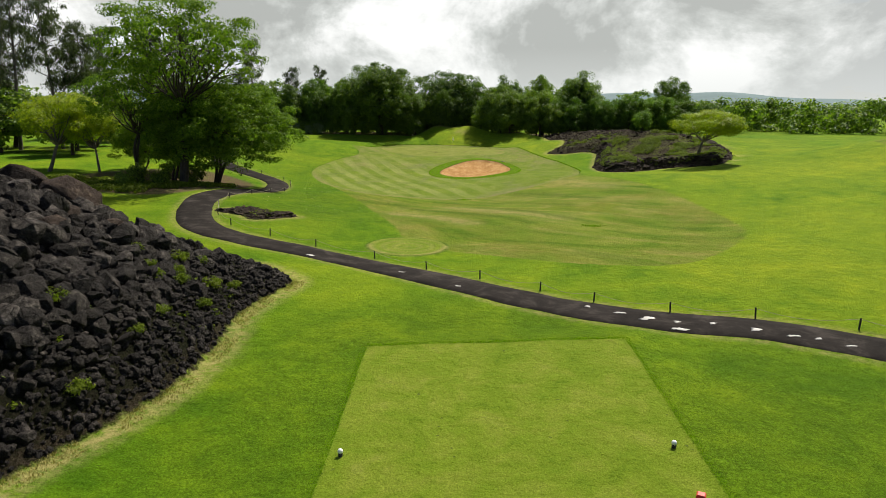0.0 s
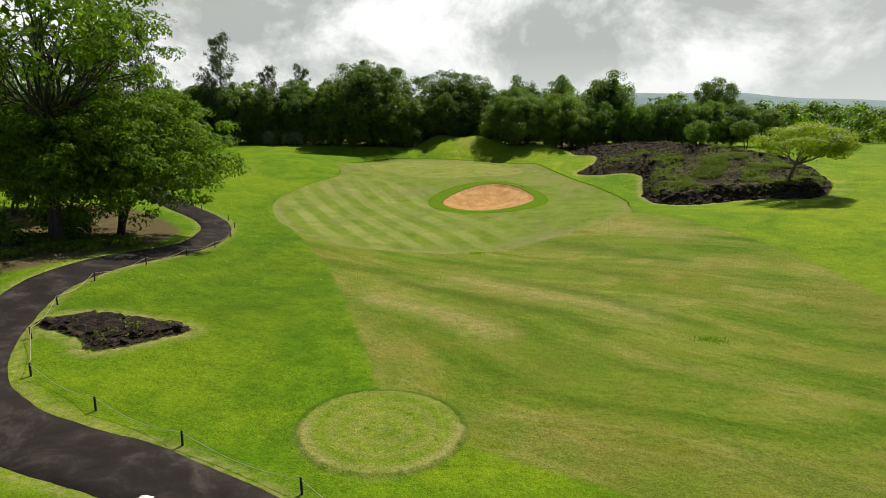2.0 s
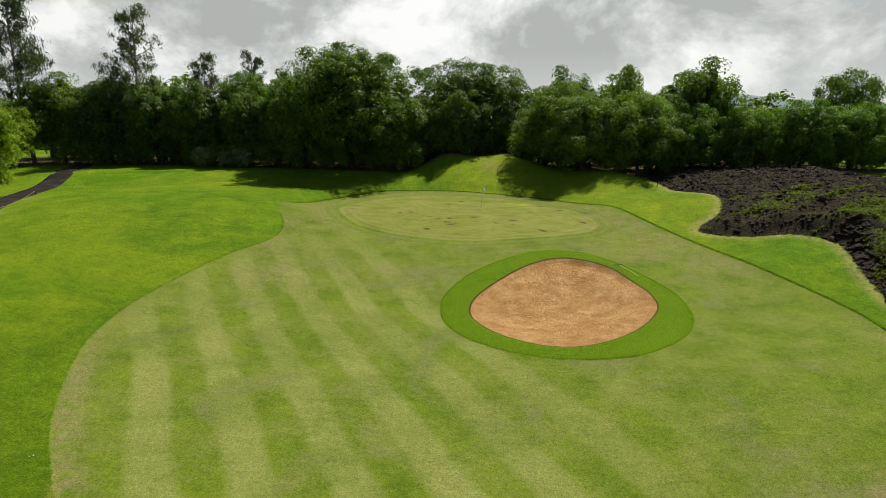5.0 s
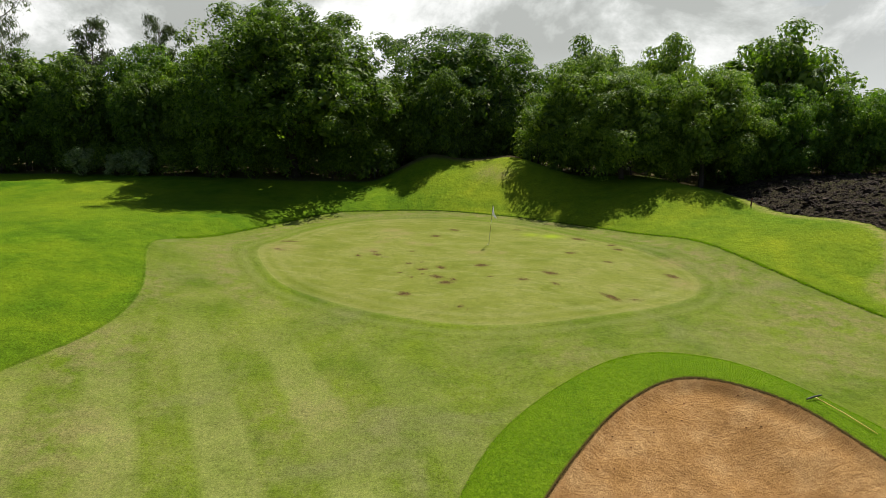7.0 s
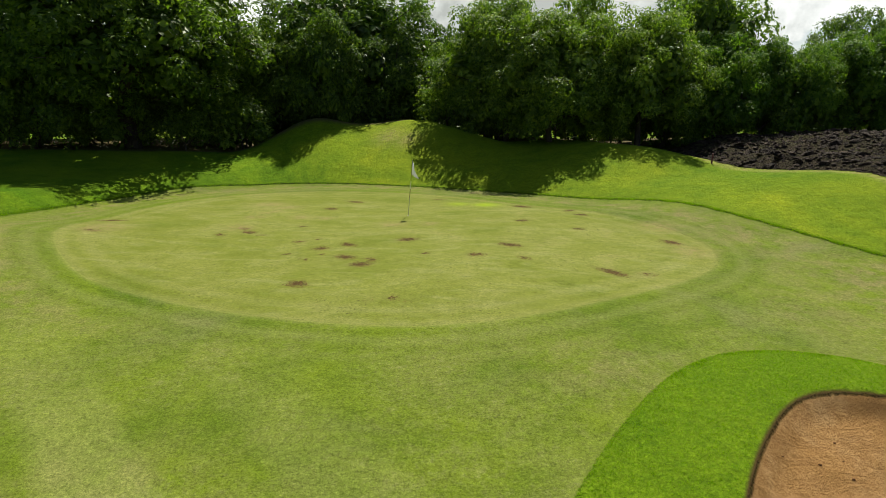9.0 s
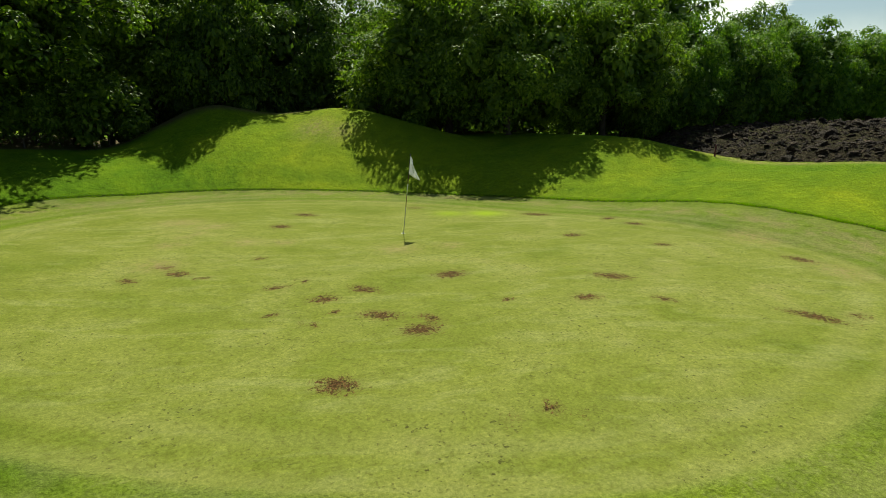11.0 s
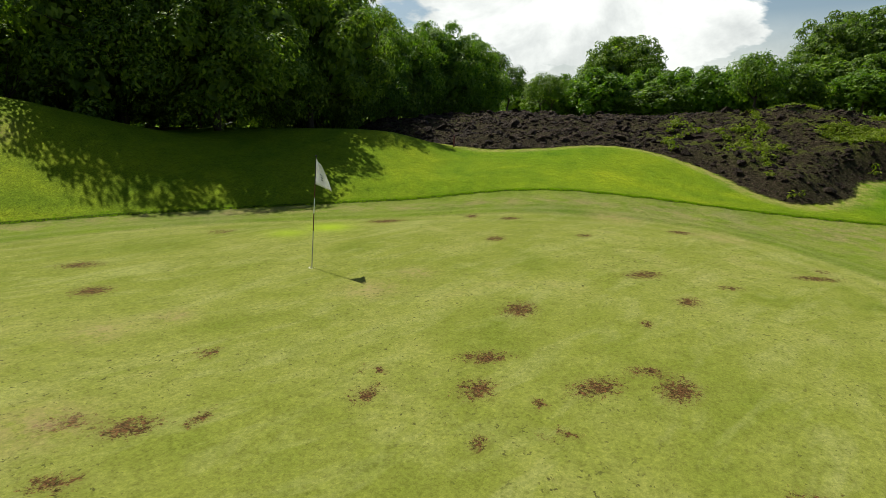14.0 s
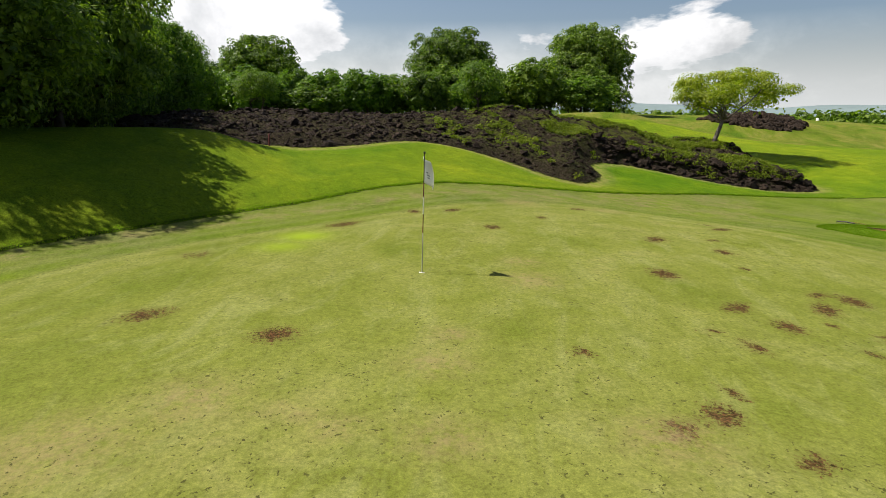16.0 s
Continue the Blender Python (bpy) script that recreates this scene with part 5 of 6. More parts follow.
# casuarinas
def casuarina(seed, height, width):
    rng = np.random.default_rng(seed)
    wood, crown = Mesh(), Mesh()
    n = 46
    t = np.linspace(0, 1, 9)
    spine = np.c_[np.sin(t * 3 + seed) * 0.35, np.cos(t * 2.5 + seed) * 0.3, t * height]
    tube(wood, spine, 0.16 * (1 - t) + 0.025, 7)
    for k in range(n):
        f = 0.28 + 0.7 * k / n
        a = np.array([np.interp(f, t, spine[:, q]) for q in range(3)])
        az = rng.uniform(0, 6.28)
        ln = width * 0.5 * (1.15 - f) * rng.uniform(0.5, 1.2) + 0.5
        b = a + np.array([math.cos(az) * ln, math.sin(az) * ln, ln * rng.uniform(0.3, 0.9)])
        limb(wood, rng, a, b, 0.05, 0.015, 0.12, 5, 5)
        m = int(5 + 2 * ln)
        s = rng.uniform(0.35, 1.05, (m, 1))
        c = a + (b - a) * s + rng.normal(0, 0.25, (m, 3))
        leaves(crown, rng, c, np.full((m, 3), 0.60), 24, 0.42, 0.9, 0.17, 0.1, -0.6)
    return wood.data("trunk", BARK_PALE, True), crown.data("crown", LEAF_NEEDLE)


CAS = [casuarina(5, 17, 8.5), casuarina(6, 15, 7.5)]
for k, (x, y, s) in enumerate([(-40.6, 133, 1.12), (-32.6, 134.5, 0.90), (-26.5, 136, 0.82), (-54.7, 133, 1.5), (-63, 134, 1.4), (-70, 130, 1.4), (-59, 129, 1.2)]):
    plant("casuarina", "tall wispy grey-green casuarina above the wood", "tree", CAS[k % 2], x, y, s, 77 * k, "casuarinas")
VERGE = [tree_data(101 + k, 10, 10, 3.0, 130, 80, 0.32, LEAF_LIME, BARK, 0.0, 0.35, 1.0, trunk_r=0.2, clump_r=0.085, squash=0.7, lobes=18 + 3 * k) for k in range(2)]
# trees left of the path's far end
for k, (x, y, h, w) in enumerate([(-36.0, 85.5, 9.6, 8), (-38.6, 95.5, 8.0, 6.6), (-41.5, 106, 9.0, 7.4), (-49.5, 117, 8.5, 8.5), (-53.5, 126, 8.5, 8.5), (-56, 100, 9, 10), (-60, 113, 10, 11), (-48, 80, 8, 9)]):
    plant("verge_tree", "leafy bright green tree beside the path", "tree", VERGE[k % 2], x, y, w / 10, 59 * k, "trees beside the path", h / 10.4)
# trees beyond the lava bed
DOMES = [tree_data(61 + k, 18, 20, 5.0, 380, 64, 0.50, LEAF_WOOD, BARK, 0.06, 0.3, 1.0, trunk_r=0.5, clump_r=0.058, squash=0.7, lobes=38) for k in range(2)]
for k, (x, y, h, w) in enumerate([(122, 76, 19, 20), (107, 52, 18, 20), (139, 116, 19.5, 21)]):
    plant("dome_tree", "large dome-shaped dark green tree", "tree", DOMES[k % 2], x, y, w / 20, 80 * k, "dome trees", h / 18)
ROW_TREES = [tree_data(57 + k, 10, 10, 3.0, 130, 30, 0.46, (LEAF_WOOD, LEAF_BRIGHT)[k], BARK, 0.02, 0.3, 1.0, trunk_r=0.16, aspect=0.6, clump_r=0.08, lobes=18) for k in range(2)]
for k in range(25):
    f = k / 24
    x, y = 106 - 12 * f + 5 * math.sin(k * 2.1), 130 - 72 * f
    plant("hedge_tree", "bright green tree in a row beyond the lava bed", "tree", ROW_TREES[k % 2], x, y, 1.12 + 0.2 * math.sin(k * 1.7), 47 * k, "tree row", 0.84 + 0.16 * math.sin(k * 2.9))

for k in range(16):
    f = k / 15
    plant("hedge_bush", "dark leafy bush filling the tree row", "bush", BUSHES[k % 2], 103 - 12 * f + 2 * math.sin(k * 1.3), 122 - 68 * f, 1.45 + 0.3 * math.sin(k * 2.2), 61 * k, "bushes of the tree row")

# trees far to the west, behind the grove
for k, (x, y, h, w) in enumerate([(-52, 88, 8, 9), (-60, 84, 9, 10), (-68, 80, 9, 11), (-76, 74, 9, 11), (-66, 96, 10, 11), (-84, 70, 10, 12), (-74, 92, 11, 12)]):
    plant("background_tree", "dark green broadleaf tree behind the grove", "tree", WOODS_FAR[k % 2], x, y, w / 10, 71 * k, "trees behind the grove", h / 10)
for k, (x, y, s) in enumerate([(-61, 90, 1.55), (-66, 92, 1.5), (-57, 92, 1.45), (-54, 95, 1.2), (-70, 86, 1.4)]):
    plant("casuarina", "tall wispy grey-green casuarina behind the grove", "tree", CAS[k % 2], x, y, s, 97 * k, "casuarinas behind the grove")

# far woods
fr = np.random.default_rng(61)
far_wood = Mesh()
for _ in range(500):
    a = fr.uniform(-1.5, 2.6)
    near = 150 if 0.28 < a < 0.95 else (235 if a > 0.95 else 175)
    d = near + fr.exponential(70)
    x, y = math.sin(a) * d, 30 + math.cos(a) * d + (70 if a > 0.95 else 0)
    if -70 < x < 150 and y < 152 and a < 0.95:
        continue
    z0 = ground_at(x, y)
    h, w = fr.uniform(4.5, 7.5) + (3.0 if 0.3 < a < 0.8 else 0), fr.uniform(8, 15)
    seen = 0.2 < a < 0.9
    n = 17 if seen else 10
    c = fr.normal(0, 1, (n, 3))
    c /= np.linalg.norm(c, axis=1)[:, None]
    c = c * np.array([w / 2, w / 2, h * 0.40]) + np.array([x, y, z0 + h * 0.42])
    leaves(far_wood, fr, c, np.full((n, 3), w * 0.2) * np.array([1, 1, 0.7]), 56 if seen else 10, 0.85 if seen else 2.0, 0.2, 0.7, 0.3)
tagged(new("far_woods", far_wood.data("far_woods", LEAF_DARK)), "distant dark green woods across the plain", "woods", "", "stuff")

# hills on the horizon
az = np.linspace(-1.7, 2.7, 260)
crest = 62 + 34 * np.sin(az * 2.3 + 0.9) + 18 * np.sin(az * 7.1) + 7 * np.sin(az * 19) + 60 * np.exp(-((az + 0.42) / 0.13) ** 2) + 35 * np.exp(-((az + 0.2) / 0.08) ** 2)
hill = Mesh()
rows = [(2650, -0.05), (2780, 0.45), (2950, 0.85), (3100, 1.0), (3400, 0.6)]
hv = np.concatenate([np.c_[np.sin(az) * d, np.cos(az) * d, np.maximum(crest, 25) * f + 4 * np.sin(az * 43 + d) * (f > 0)] for d, f in rows])
i, j = np.meshgrid(np.arange(len(rows) - 1), np.arange(len(az) - 1), indexing="ij")
n_az = len(az)
hill.add(hv, np.stack([i * n_az + j, i * n_az + j + 1, (i + 1) * n_az + j + 1, (i + 1) * n_az + j], -1).reshape(-1, 4))
# distance haze is put into this blue-grey base colour
HILL = simple("hazed_hill", (0.17, 0.22, 0.225), 1.0, 0.0, 0.0, 0.18, 0.012)
tagged(new("backdrop_hills", hill.data("backdrop_hills", HILL, True)), "low hazy blue-grey hills on the horizon", "hills", "", "structure")

# ---- small things ----
# rope fence along the path
FENCE = [(18.2, 19.6), (15.2, 21.5), (12.1, 22.9), (9.1, 23.8), (6.35, 25.2), (4.3, 26.8), (1.7, 29.0), (-0.97, 31.2), (-3.95, 33.7), (-7.6, 35.4), (-10.6, 36.6), (-13.5, 38.2), (-15.3, 41.0), (-16.5, 44.5), (-16.9, 48.0), (-16.4, 52.0), (-15.9, 56.0), (-15.7, 60.0), (-16.2, 64.5), (-17.2, 68.3), (-18.6, 71.0), (-22.0, 74.0), (-26.0, 77.6), (-28.2, 82.0), (-30.0, 87.0), (-33.4, 96.2), (-37.4, 107.0)]
fence = thing("rope_fence", "low black posts with a pale rope along the path", "fence", (0, 0, 0))
post_m = Mesh()
lathe(post_m, [(0.034, -0.1), (0.034, 0.42), (0.026, 0.45), (0.0, 0.455)], sides=8)
post_d = post_m.data("post", BLACK_WOOD, True)
tops = []
for k, (x, y) in enumerate(FENCE):
    z0 = ground_at(x, y)
    ob = new("post", post_d)
    ob.parent = fence
    ob.matrix_basis = pose(x, y, z0, 3 * math.sin(k * 2.1), 3 * math.cos(k * 1.3), 0)
    tops.append((x, y, z0 + 0.40))
rope = Mesh()
for a, b in zip(tops, tops[1:]):
    t = np.linspace(0, 1, 9)[:, None]
    q = np.array(a) + (np.array(b) - np.array(a)) * t
    q[:, 2] -= 0.22 * np.sin(t[:, 0] * np.pi)
    g = ground_height(q[:, 0], q[:, 1])
    q[:, 2] = np.maximum(q[:, 2], g + 0.05)
    tube(rope, q, 0.009, 5)
part("rope", rope, ROPE, fence, "thin pale rope")


def blot(name, label, x, y, size, seed, mat, lift, category, group):
    rng = np.random.default_rng(seed)
    n = 18
    a = np.arange(n) * 2 * np.pi / n
    r = size * 0.66 * (1 + 0.35 * np.sin(a * 2 + rng.uniform(0, 6)) + 0.2 * np.sin(a * 3 + rng.uniform(0, 6)) + 0.15 * np.sin(a * 7 + rng.uniform(0, 6)) + rng.normal(0, 0.14, n))
    px, py = x + r * np.cos(a) * 1.3, y + r * np.sin(a) * 0.7
    top = np.c_[px, py, ground_height(px, py) + lift]
    low = top - np.array([0, 0, 0.02])
    m = Mesh()
    m.add(np.vstack([top, low, [[x, y, ground_at(x, y) + lift + 0.003]]]), [[k, (k + 1) % n, 2 * n] for k in range(n)] + [[k, n + k, (k + 1) % n] for k in range(n)])
    return tagged(new(name, m.data(name, mat, True)), label, category, group)


for k, (x, y, s) in enumerate([(-7.4, 32.9, 0.28), (7.9, 22.9, 0.34), (7.0, 23.6, 0.2), (8.9, 22.5, 0.16), (8.7, 21.7, 0.3), (10.2, 22.3, 0.16), (11.5, 21.6, 0.26), (12.5, 20.9, 0.2), (13.2, 20.6, 0.14), (13.9, 19.9, 0.15), (5.9, 24.4, 0.16), (-2.2, 30.2, 0.16), (0.6, 27.4, 0.14)]):
    blot("chalky_patch", "chalky white worn patch on the asphalt path", x, y, s, 200 + k, CHALK, 0.062, "path patch", "worn patches")

# flagstick in its cup
fx0, fy0 = 1.15, 106.35
fz0 = ground_at(fx0, fy0)
pin = thing("flagstick", "white flag on a banded flagstick standing in the cup", "golf flag", (fx0, fy0, fz0, 2.4, 4.8, 0))
for z0, z1, mt, nm in ((-0.12, 0.72, GREY, "pole"), (0.72, 1.06, MAROON, "pole_band"), (1.06, 1.36, WHITE, "pole"), (1.36, 1.62, MAROON, "pole_band"), (1.62, 2.14, BLACK, "pole")):
    m = Mesh()
    tube(m, [(0, 0, z0), (0, 0, (z0 + z1) / 2), (0, 0, z1)], 0.009, 8)
    part(nm, m, mt, pin)
m = Mesh()
lathe(m, [(0.012, 2.13), (0.02, 2.14), (0.02, 2.165), (0.0, 2.175)], sides=10)
part("finial", m, BLACK, pin)
fl = Mesh()
U, V = np.meshgrid(np.linspace(0, 1, 13), np.linspace(0, 1, 13))
fu, fv = U.ravel(), V.ravel()
ca, sa = math.cos(radians(-40)), math.sin(radians(-40))
reach_f = 0.34 * fu * (0.25 + 0.75 * fv)
sway = 0.10 * np.sin(fu * 4.2 + fv * 2.2) * fu
fl.add(np.c_[ca * reach_f - sa * sway, sa * reach_f + ca * sway, 2.13 - 0.50 * fv - 0.14 * fu], [[a * 13 + b, a * 13 + b + 1, a * 13 + b + 14, a * 13 + b + 13] for a in range(12) for b in range(12)])
flag = part("flag", fl, CLOTH, pin, "hanging white flag")
flag_mod = flag.modifiers.new("thick", "SOLIDIFY")
flag_mod.thickness = 0.003
for k in range(3):
    pm = Mesh()
    pu, pv = np.meshgrid(np.linspace(0.42, 0.62 - 0.04 * k, 4), np.linspace(0.50 + 0.10 * k, 0.545 + 0.10 * k, 3))
    pu, pv = pu.ravel(), pv.ravel()
    pr, ps = 0.34 * pu * (0.25 + 0.75 * pv), 0.10 * np.sin(pu * 4.2 + pv * 2.2) * pu - 0.0045
    pm.add(np.c_[ca * pr - sa * ps, sa * pr + ca * ps, 2.13 - 0.50 * pv - 0.14 * pu], [[a * 4 + b, a * 4 + b + 1, a * 4 + b + 5, a * 4 + b + 4] for a in range(2) for b in range(3)])
    part("print_bar", pm, PRINT, flag, "grey printed bar")
cup = Mesh()
lathe(cup, [(0.054, 0.004), (0.060, 0.004), (0.060, -0.1), (0.054, -0.1), (0.054, 0.004)], sides=16)
part("cup", cup, WHITE, pin)


# tee markers
def tee_marker(x, y):
    z0 = ground_at(x, y)
    t = thing("tee_marker", "small white ball marker on a black base", "tee marker", (x, y, z0), "tee markers")
    m = Mesh()
    lathe(m, [(0.052, -0.01), (0.055, 0.06), (0.042, 0.075), (0.0, 0.075)], sides=14)
    part("base", m, BLACK, t)
    m = Mesh()
    lathe(m, [(0.001, 0.07), (0.04, 0.078), (0.058, 0.10), (0.062, 0.125), (0.055, 0.155), (0.034, 0.178), (0.001, 0.185)], sides=16)
    part("ball", m, WHITE, t)


tee_marker(-2.4, 12.8)
tee_marker(5.4, 13.2)
m = Mesh()
lathe(m, [(0.001, 0.10), (0.10, 0.10), (0.13, 0.07), (0.13, -0.01)], sides=4)
red = tagged(new("red_tee_block", m.data("red_tee_block", RED)), "red block marking the forward tee on the turf", "tee marker")
red.matrix_basis = pose(5.25, 11.25, ground_at(5.25, 11.25), 0, 0, 20)

# clods of earth fallen from the bunker's lip
cr = np.random.default_rng(77)
clods = Mesh()
for _ in range(60):
    k = cr.integers(len(SAND))
    f = abs(cr.normal(0, 0.12)) + 0.05 if SAND[k, 1] > 86 else cr.uniform(0.05, 0.9)
    p = SAND[k] + (np.array([4.3, 85.0]) - SAND[k]) * f
    v, fc = STONES[cr.integers(len(STONES))]
    s = cr.uniform(0.010, 0.032)
    clods.add(v * s + np.array([p[0], p[1], ground_at(p[0], p[1]) + s * 0.3]), fc)
tagged(new("earth_clods", clods.data("earth_clods", simple("earth_clod", (0.16, 0.08, 0.035), 0.95, 0.1, 0.0, 0.4, 20))), "small brown earth clods on the bunker sand", "clods", "", "stuff")

# bunker rake
hx, hy, tx, ty = 8.35, 89.5, 9.0, 87.9
rk = thing("bunker_rake", "rake with black head and yellow handle lying by the bunker", "rake", (hx, hy, ground_at(hx, hy) + 0.06))
m = Mesh()
tube(m, [(0, 0, 0.03), ((tx - hx) / 2, (ty - hy) / 2, 0.03 + (ground_at((hx + tx) / 2, (hy + ty) / 2) - ground_at(hx, hy)) / 1), (tx - hx, ty - hy, ground_at(tx, ty) - ground_at(hx, hy) - 0.02)], 0.014, 8)
part("handle", m, YELLOW, rk, "yellow handle")
dirn = np.array([tx - hx, ty - hy, 0]) / math.hypot(tx - hx, ty - hy)
prp = np.array([-dirn[1], dirn[0], 0])
m = Mesh()
tube(m, [prp * -0.3 + [0, 0, 0.02], [0, 0, 0.04], prp * 0.3 + [0, 0, 0.02]], 0.022, 8)
part("head", m, BLACK, rk, "black toothed head")
for k in range(11):
    q = prp * (-0.28 + 0.056 * k)
    m = Mesh()
    tube(m, [q + [0, 0, 0.02], q - dirn * 0.03 + [0, 0, -0.02], q - dirn * 0.04 + [0, 0, -0.055]], [0.006, 0.006, 0.003], 5)
    part("tooth", m, BLACK, rk)


# ---- long grass along the mown edges ----
def fringe(name, label, polys, per_m, height, band, seed, limit=None, mat=LEAF_BLADE):
    rng = np.random.default_rng(seed)
    px, py = [], []
    for poly, sign in polys:
        nxt = np.roll(poly, -1, 0)
        seg = nxt - poly
        ln = np.hypot(seg[:, 0], seg[:, 1])
        n = int(ln.sum() * per_m)
        k = rng.choice(len(poly), n, p=ln / ln.sum())
        t = rng.uniform(0, 1, n)
        nr = np.stack([seg[k, 1], -seg[k, 0]], 1) / ln[k][:, None]
        area = 0.5 * np.sum(poly[:, 0] * nxt[:, 1] - nxt[:, 0] * poly[:, 1])
        o = rng.uniform(0, 1, n) ** 1.6 * band * sign * np.sign(area)
        q = poly[k] + seg[k] * t[:, None] + nr * o[:, None]
        px.append(q[:, 0])
        py.append(q[:, 1])
    px, py = np.concatenate(px), np.concatenate(py)
    if limit is not None:
        ok = limit(px, py)
        px, py = px[ok], py[ok]
    n = len(px)
    z = ground_height(px, py)
    a = rng.uniform(0, 6.28, n)
    h = height * rng.uniform(0.5, 1.25, n)
    w = 0.012 + 0.012 * rng.uniform(0, 1, n)
    base = np.c_[px, py, z - 0.02]
    sd = np.c_[np.cos(a), np.sin(a), np.zeros(n)] * w[:, None]
    tip = base + np.c_[rng.normal(0, 0.5, n) * h, rng.normal(0, 0.5, n) * h, h + 0.02]
    m = Mesh()
    k = np.arange(n)[:, None] * 3
    m.add(np.stack([base - sd, base + sd, tip], 1).reshape(-1, 3), k + np.array([[0, 1, 2]]))
    tagged(new(name, m.data(name, mat)), label, "grass", "", "stuff")


fringe("rough_edge_grass", "longer green grass standing along the mown edge", [(APRON, 1)], 330, 0.030, 0.25, 301,
       lambda x, y: ((y > 106) | ((x > 4) & (y > 80))) & (inside(FAIRWAY, x, y) < 0))
fringe("collar_grass", "longer green grass of the bunker collar", [(COLLAR, -1)], 1300, 0.022, 2.0, 302,
       lambda x, y: inside(SAND, x, y) < -0.02)
fringe("tee_edge_grass", "longer green grass round the tee", [(TEE, 1)], 150, 0.028, 0.18, 303, lambda x, y: y > 9)
fringe("dry_verge_grass", "dry straw-coloured grass along the foot of the stones", [(LAVA_WEST, 1)], 300, 0.06, 0.6, 304,
       lambda x, y: (x > -14) & (y > 8) & (np.sin(x * 3.1 + y * 2.3) + np.sin(y * 1.7) > -0.5), STRAW)
# tufts left standing on the fairway
for k, (x, y, r) in enumerate(((10.8, 44.6, 0.45), (2.0, 64.6, 0.45))):
    tr = np.random.default_rng(330 + k)
    n = 260
    bx, by = tr.normal(x, r * 0.9, n), tr.normal(y, r * 0.5, n)
    bz, bh, ba = ground_height(bx, by), tr.uniform(0.06, 0.16, n), tr.uniform(0, 6.28, n)
    base = np.c_[bx, by, bz - 0.01]
    sd = np.c_[np.cos(ba), np.sin(ba), 0 * ba] * 0.018
    tip = base + np.c_[tr.normal(0, 0.05, n), tr.normal(0, 0.05, n), bh]
    m = Mesh()
    m.add(np.stack([base - sd, base + sd, tip], 1).reshape(-1, 3), np.arange(n * 3).reshape(-1, 3))
    tagged(new("grass_tuft", m.data("grass_tuft", LEAF_BLADE)), "tuft of longer green grass standing on the fairway", "grass tuft", "grass tufts", "stuff")
# fallen leaves on the rough
lr = np.random.default_rng(44)
lp = np.c_[lr.normal(-13.0, 2.6, 110), lr.uniform(48, 73, 110)]
lp = lp[(inside(APRON, lp[:, 0], lp[:, 1]) < -0.4) & (inside(FAIRWAY, lp[:, 0], lp[:, 1]) < -0.5)]
fallen = Mesh()
ln = len(lp)
la, ls = lr.uniform(0, 6.28, ln), lr.uniform(0.03, 0.065, ln)
lc = np.c_[lp, ground_height(lp[:, 0], lp[:, 1]) + 0.012]
ldx, ldy = np.c_[np.cos(la), np.sin(la), 0 * la] * ls[:, None], np.c_[-np.sin(la), np.cos(la), 0 * la] * ls[:, None] * 0.5
curl = np.c_[0 * la, 0 * la, ls * 0.25]
fallen.add(np.stack([lc - ldx + curl, lc + ldy, lc + ldx + curl, lc - ldy], 1).reshape(-1, 3), np.arange(ln * 4).reshape(-1, 4))
tagged(new("fallen_leaves", fallen.data("fallen_leaves", PALE_LEAF)), "pale fallen leaves scattered on the rough", "leaves", "", "stuff")


# ---- red stake and white upright ----
def stake(name, label, x, y, h, mat, r=0.03):
    m = Mesh()
    lathe(m, [(r, -0.15), (r, h - 0.04), (r * 0.6, h), (0.0, h + 0.005)], sides=8)
    ob = tagged(new(name, m.data(name, mat, True)), label, "stake")
    ob.matrix_basis = pose(x, y, ground_at(x, y), 2, 3, 0)
    return ob


stake("red_stake", "short red stake at the edge of the lava bed", 17.2, 109.6, 0.5, MAROON, 0.04)
# plain white upright standing in for an unidentified distant white spot
stake("white_upright", "small unidentified white upright on the neighbouring hole", 122.0, -18.0, 1.3, WHITE, 0.35)

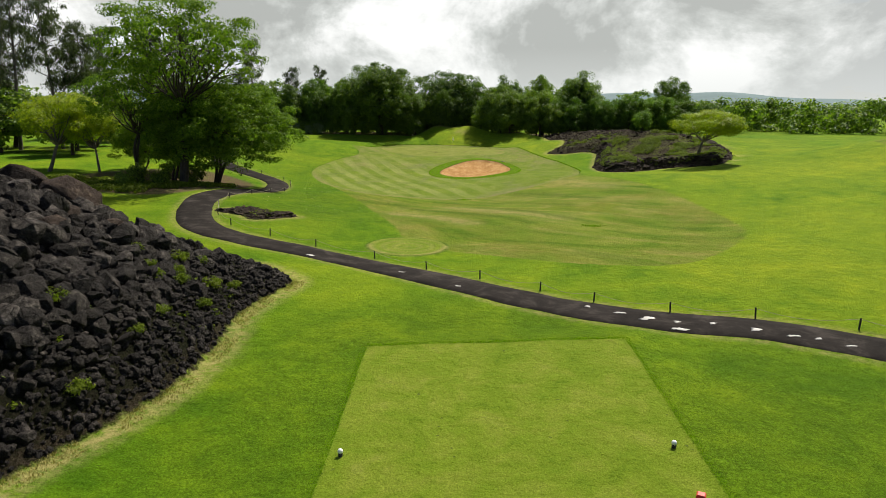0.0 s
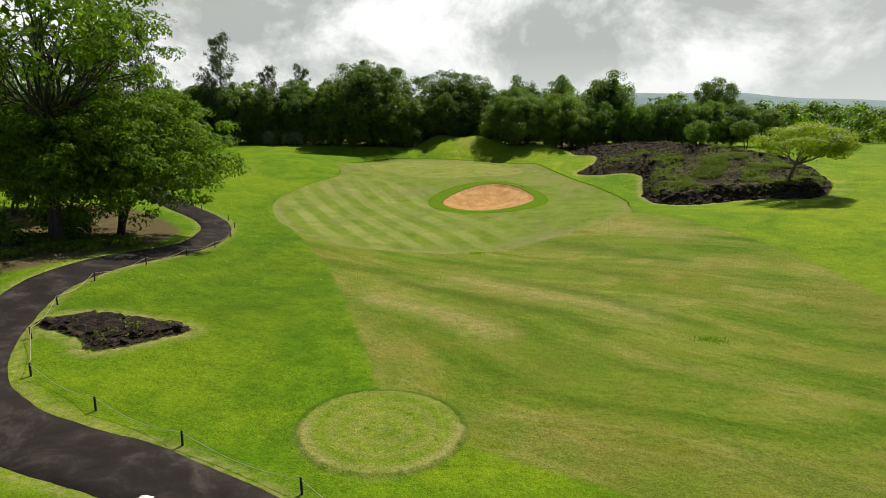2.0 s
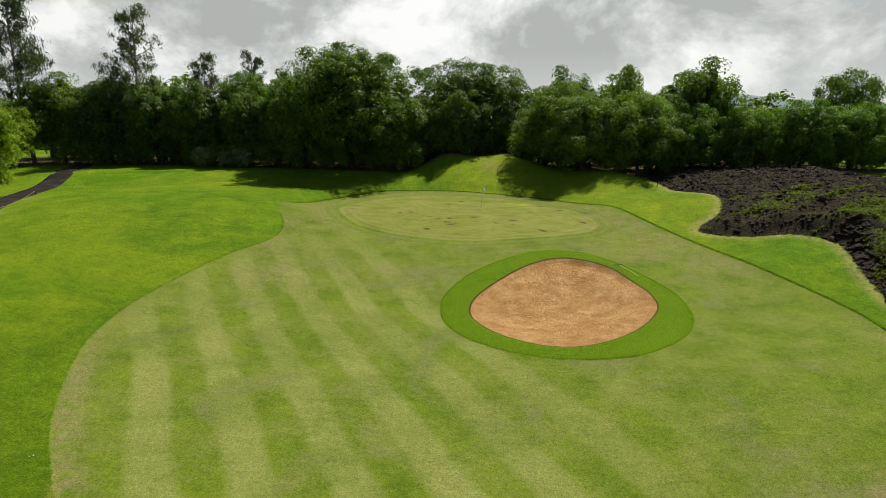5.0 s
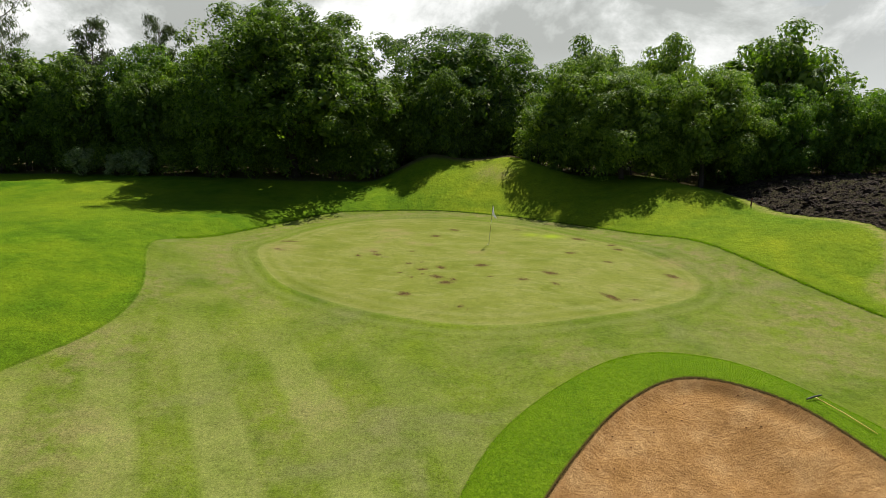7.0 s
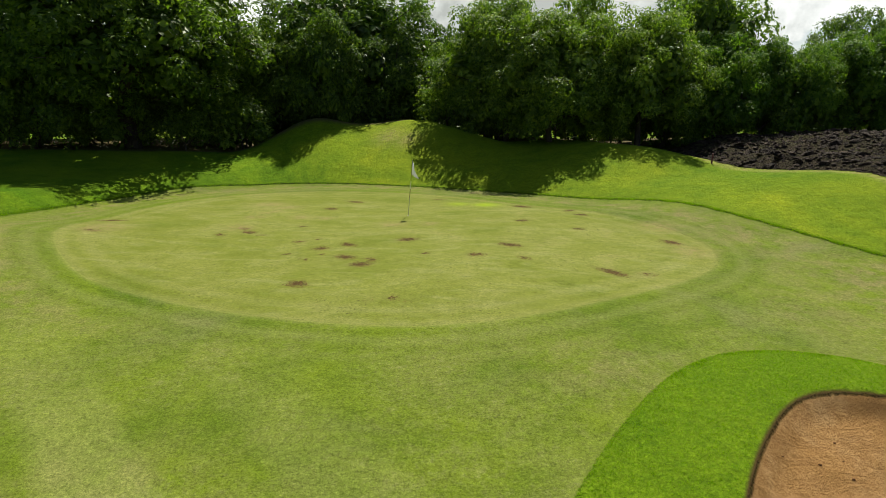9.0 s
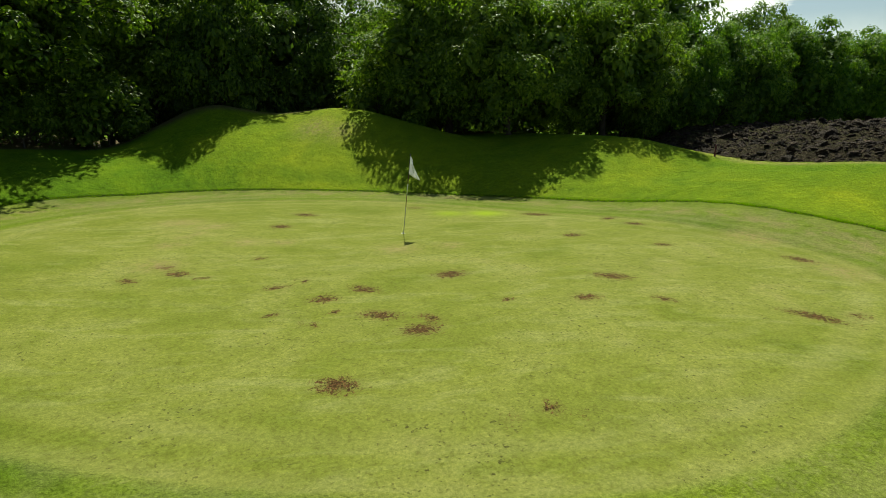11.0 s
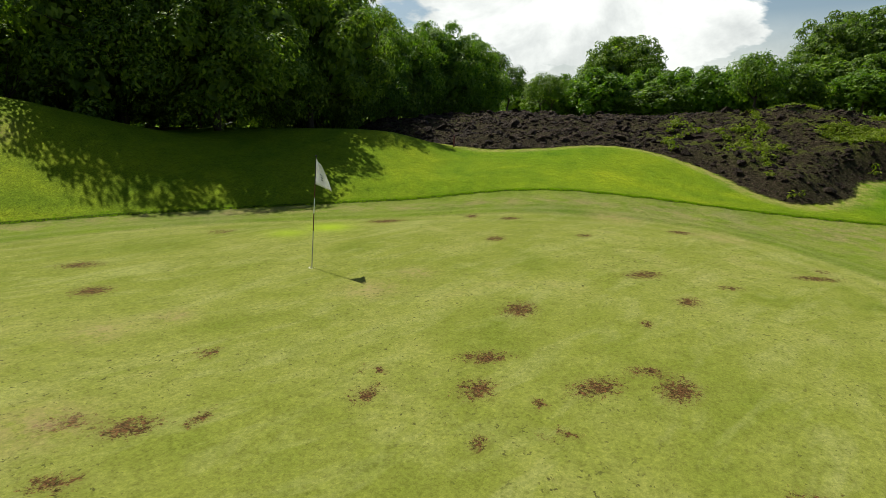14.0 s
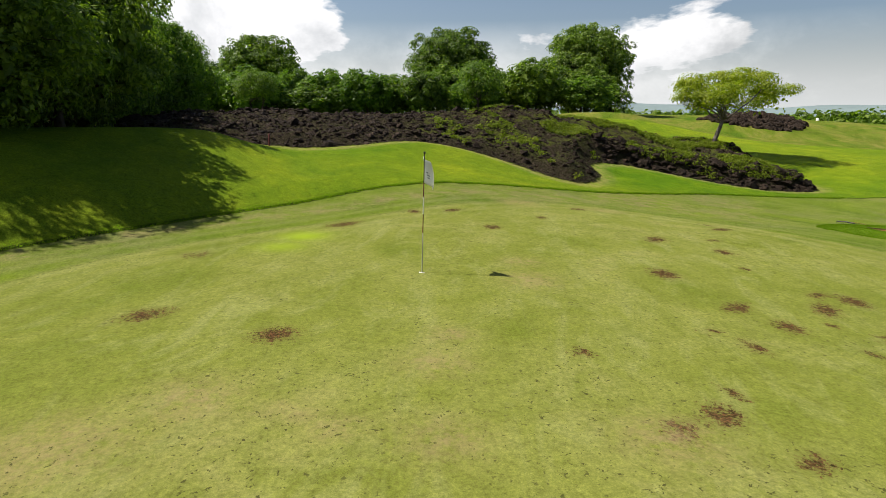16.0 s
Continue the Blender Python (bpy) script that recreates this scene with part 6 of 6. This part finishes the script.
# weeds among the stones
def weeds(name, label, poly, count, size, seed, keep, spread=0.05):
    rng = np.random.default_rng(seed)
    lo, hi = poly.min(0), poly.max(0)
    p = rng.uniform(lo, hi, (count * 8, 2))
    d = inside(poly, p[:, 0], p[:, 1])
    nz = np.array([noise.noise(Vector((a * 0.30, b * 0.30, seed))) for a, b in p])
    ok = (d > 0.3) & keep(p[:, 0], p[:, 1], d) & (nz > spread)
    p = p[ok][:count]
    c = np.c_[p, ground_height(p[:, 0], p[:, 1]) + size * 0.9]
    m = Mesh()
    leaves(m, rng, c, np.full((len(c), 3), size * 2.2) * np.array([1, 1, 0.55]), 14, size * 1.2, 0.1, 0.5, 0.1)
    tagged(new(name, m.data(name, LEAF_WEED)), label, "weeds", "", "stuff")


weeds("creeping_weeds", "low green creepers spread over the lava bed", LAVA_EAST, 3800, 0.115, 9, lambda x, y, d: (d > 0.8) & (y < 97))
weeds("slope_weeds", "green weeds on the slope of the lava bed", LAVA_EAST, 900, 0.13, 5, lambda x, y, d: (y > 84) & (y < 101) & (x < 27))
weeds("heap_weeds", "sparse green weeds among the heaped stones", LAVA_WEST, 260, 0.09, 12, lambda x, y, d: (x > -15) & (y > 12) & (d > 0.3), 0.0)
weeds("outcrop_weeds", "small green weeds on the lava outcrop", OUTCROP, 26, 0.09, 17, lambda x, y, d: d > 0.3)
weeds("grove_weeds", "shaded weeds and creepers under the grove", GROVE, 1100, 0.2, 14, lambda x, y, d: y < 60)
heap_tuft = tree_data(111, 0.36, 0.80, 0.06, 20, 24, 0.075, LEAF_WEED, BARK, 0.0, 0.1, trunk_r=0.012, inner=1.0, clump_r=0.17, aspect=0.4)
for k, (x, y, r) in enumerate([(-10.4, 23.2, 1.3), (-9.0, 18.6, 0.9), (-10.1, 20.5, 1.1), (-9.0, 17.0, 0.8), (-9.0, 22.9, 1.2), (-10.7, 16.1, 1.1), (-9.05, 14.1, 1.0), (-9.9, 24.2, 0.9), (-11.2, 21.7, 1.0), (-9.6, 21.4, 1.2), (-9.9, 22.0, 0.9), (-8.6, 21.0, 0.9), (-10.5, 21.2, 0.8), (-8.5, 23.9, 0.8)]):
    plant("weed_clump", "leafy green weed growing between lava stones", "weed", heap_tuft, x, y, 0.9 * r, 67 * k, "weeds on the stone heap", r, ground_at(x, y) + 0.10)
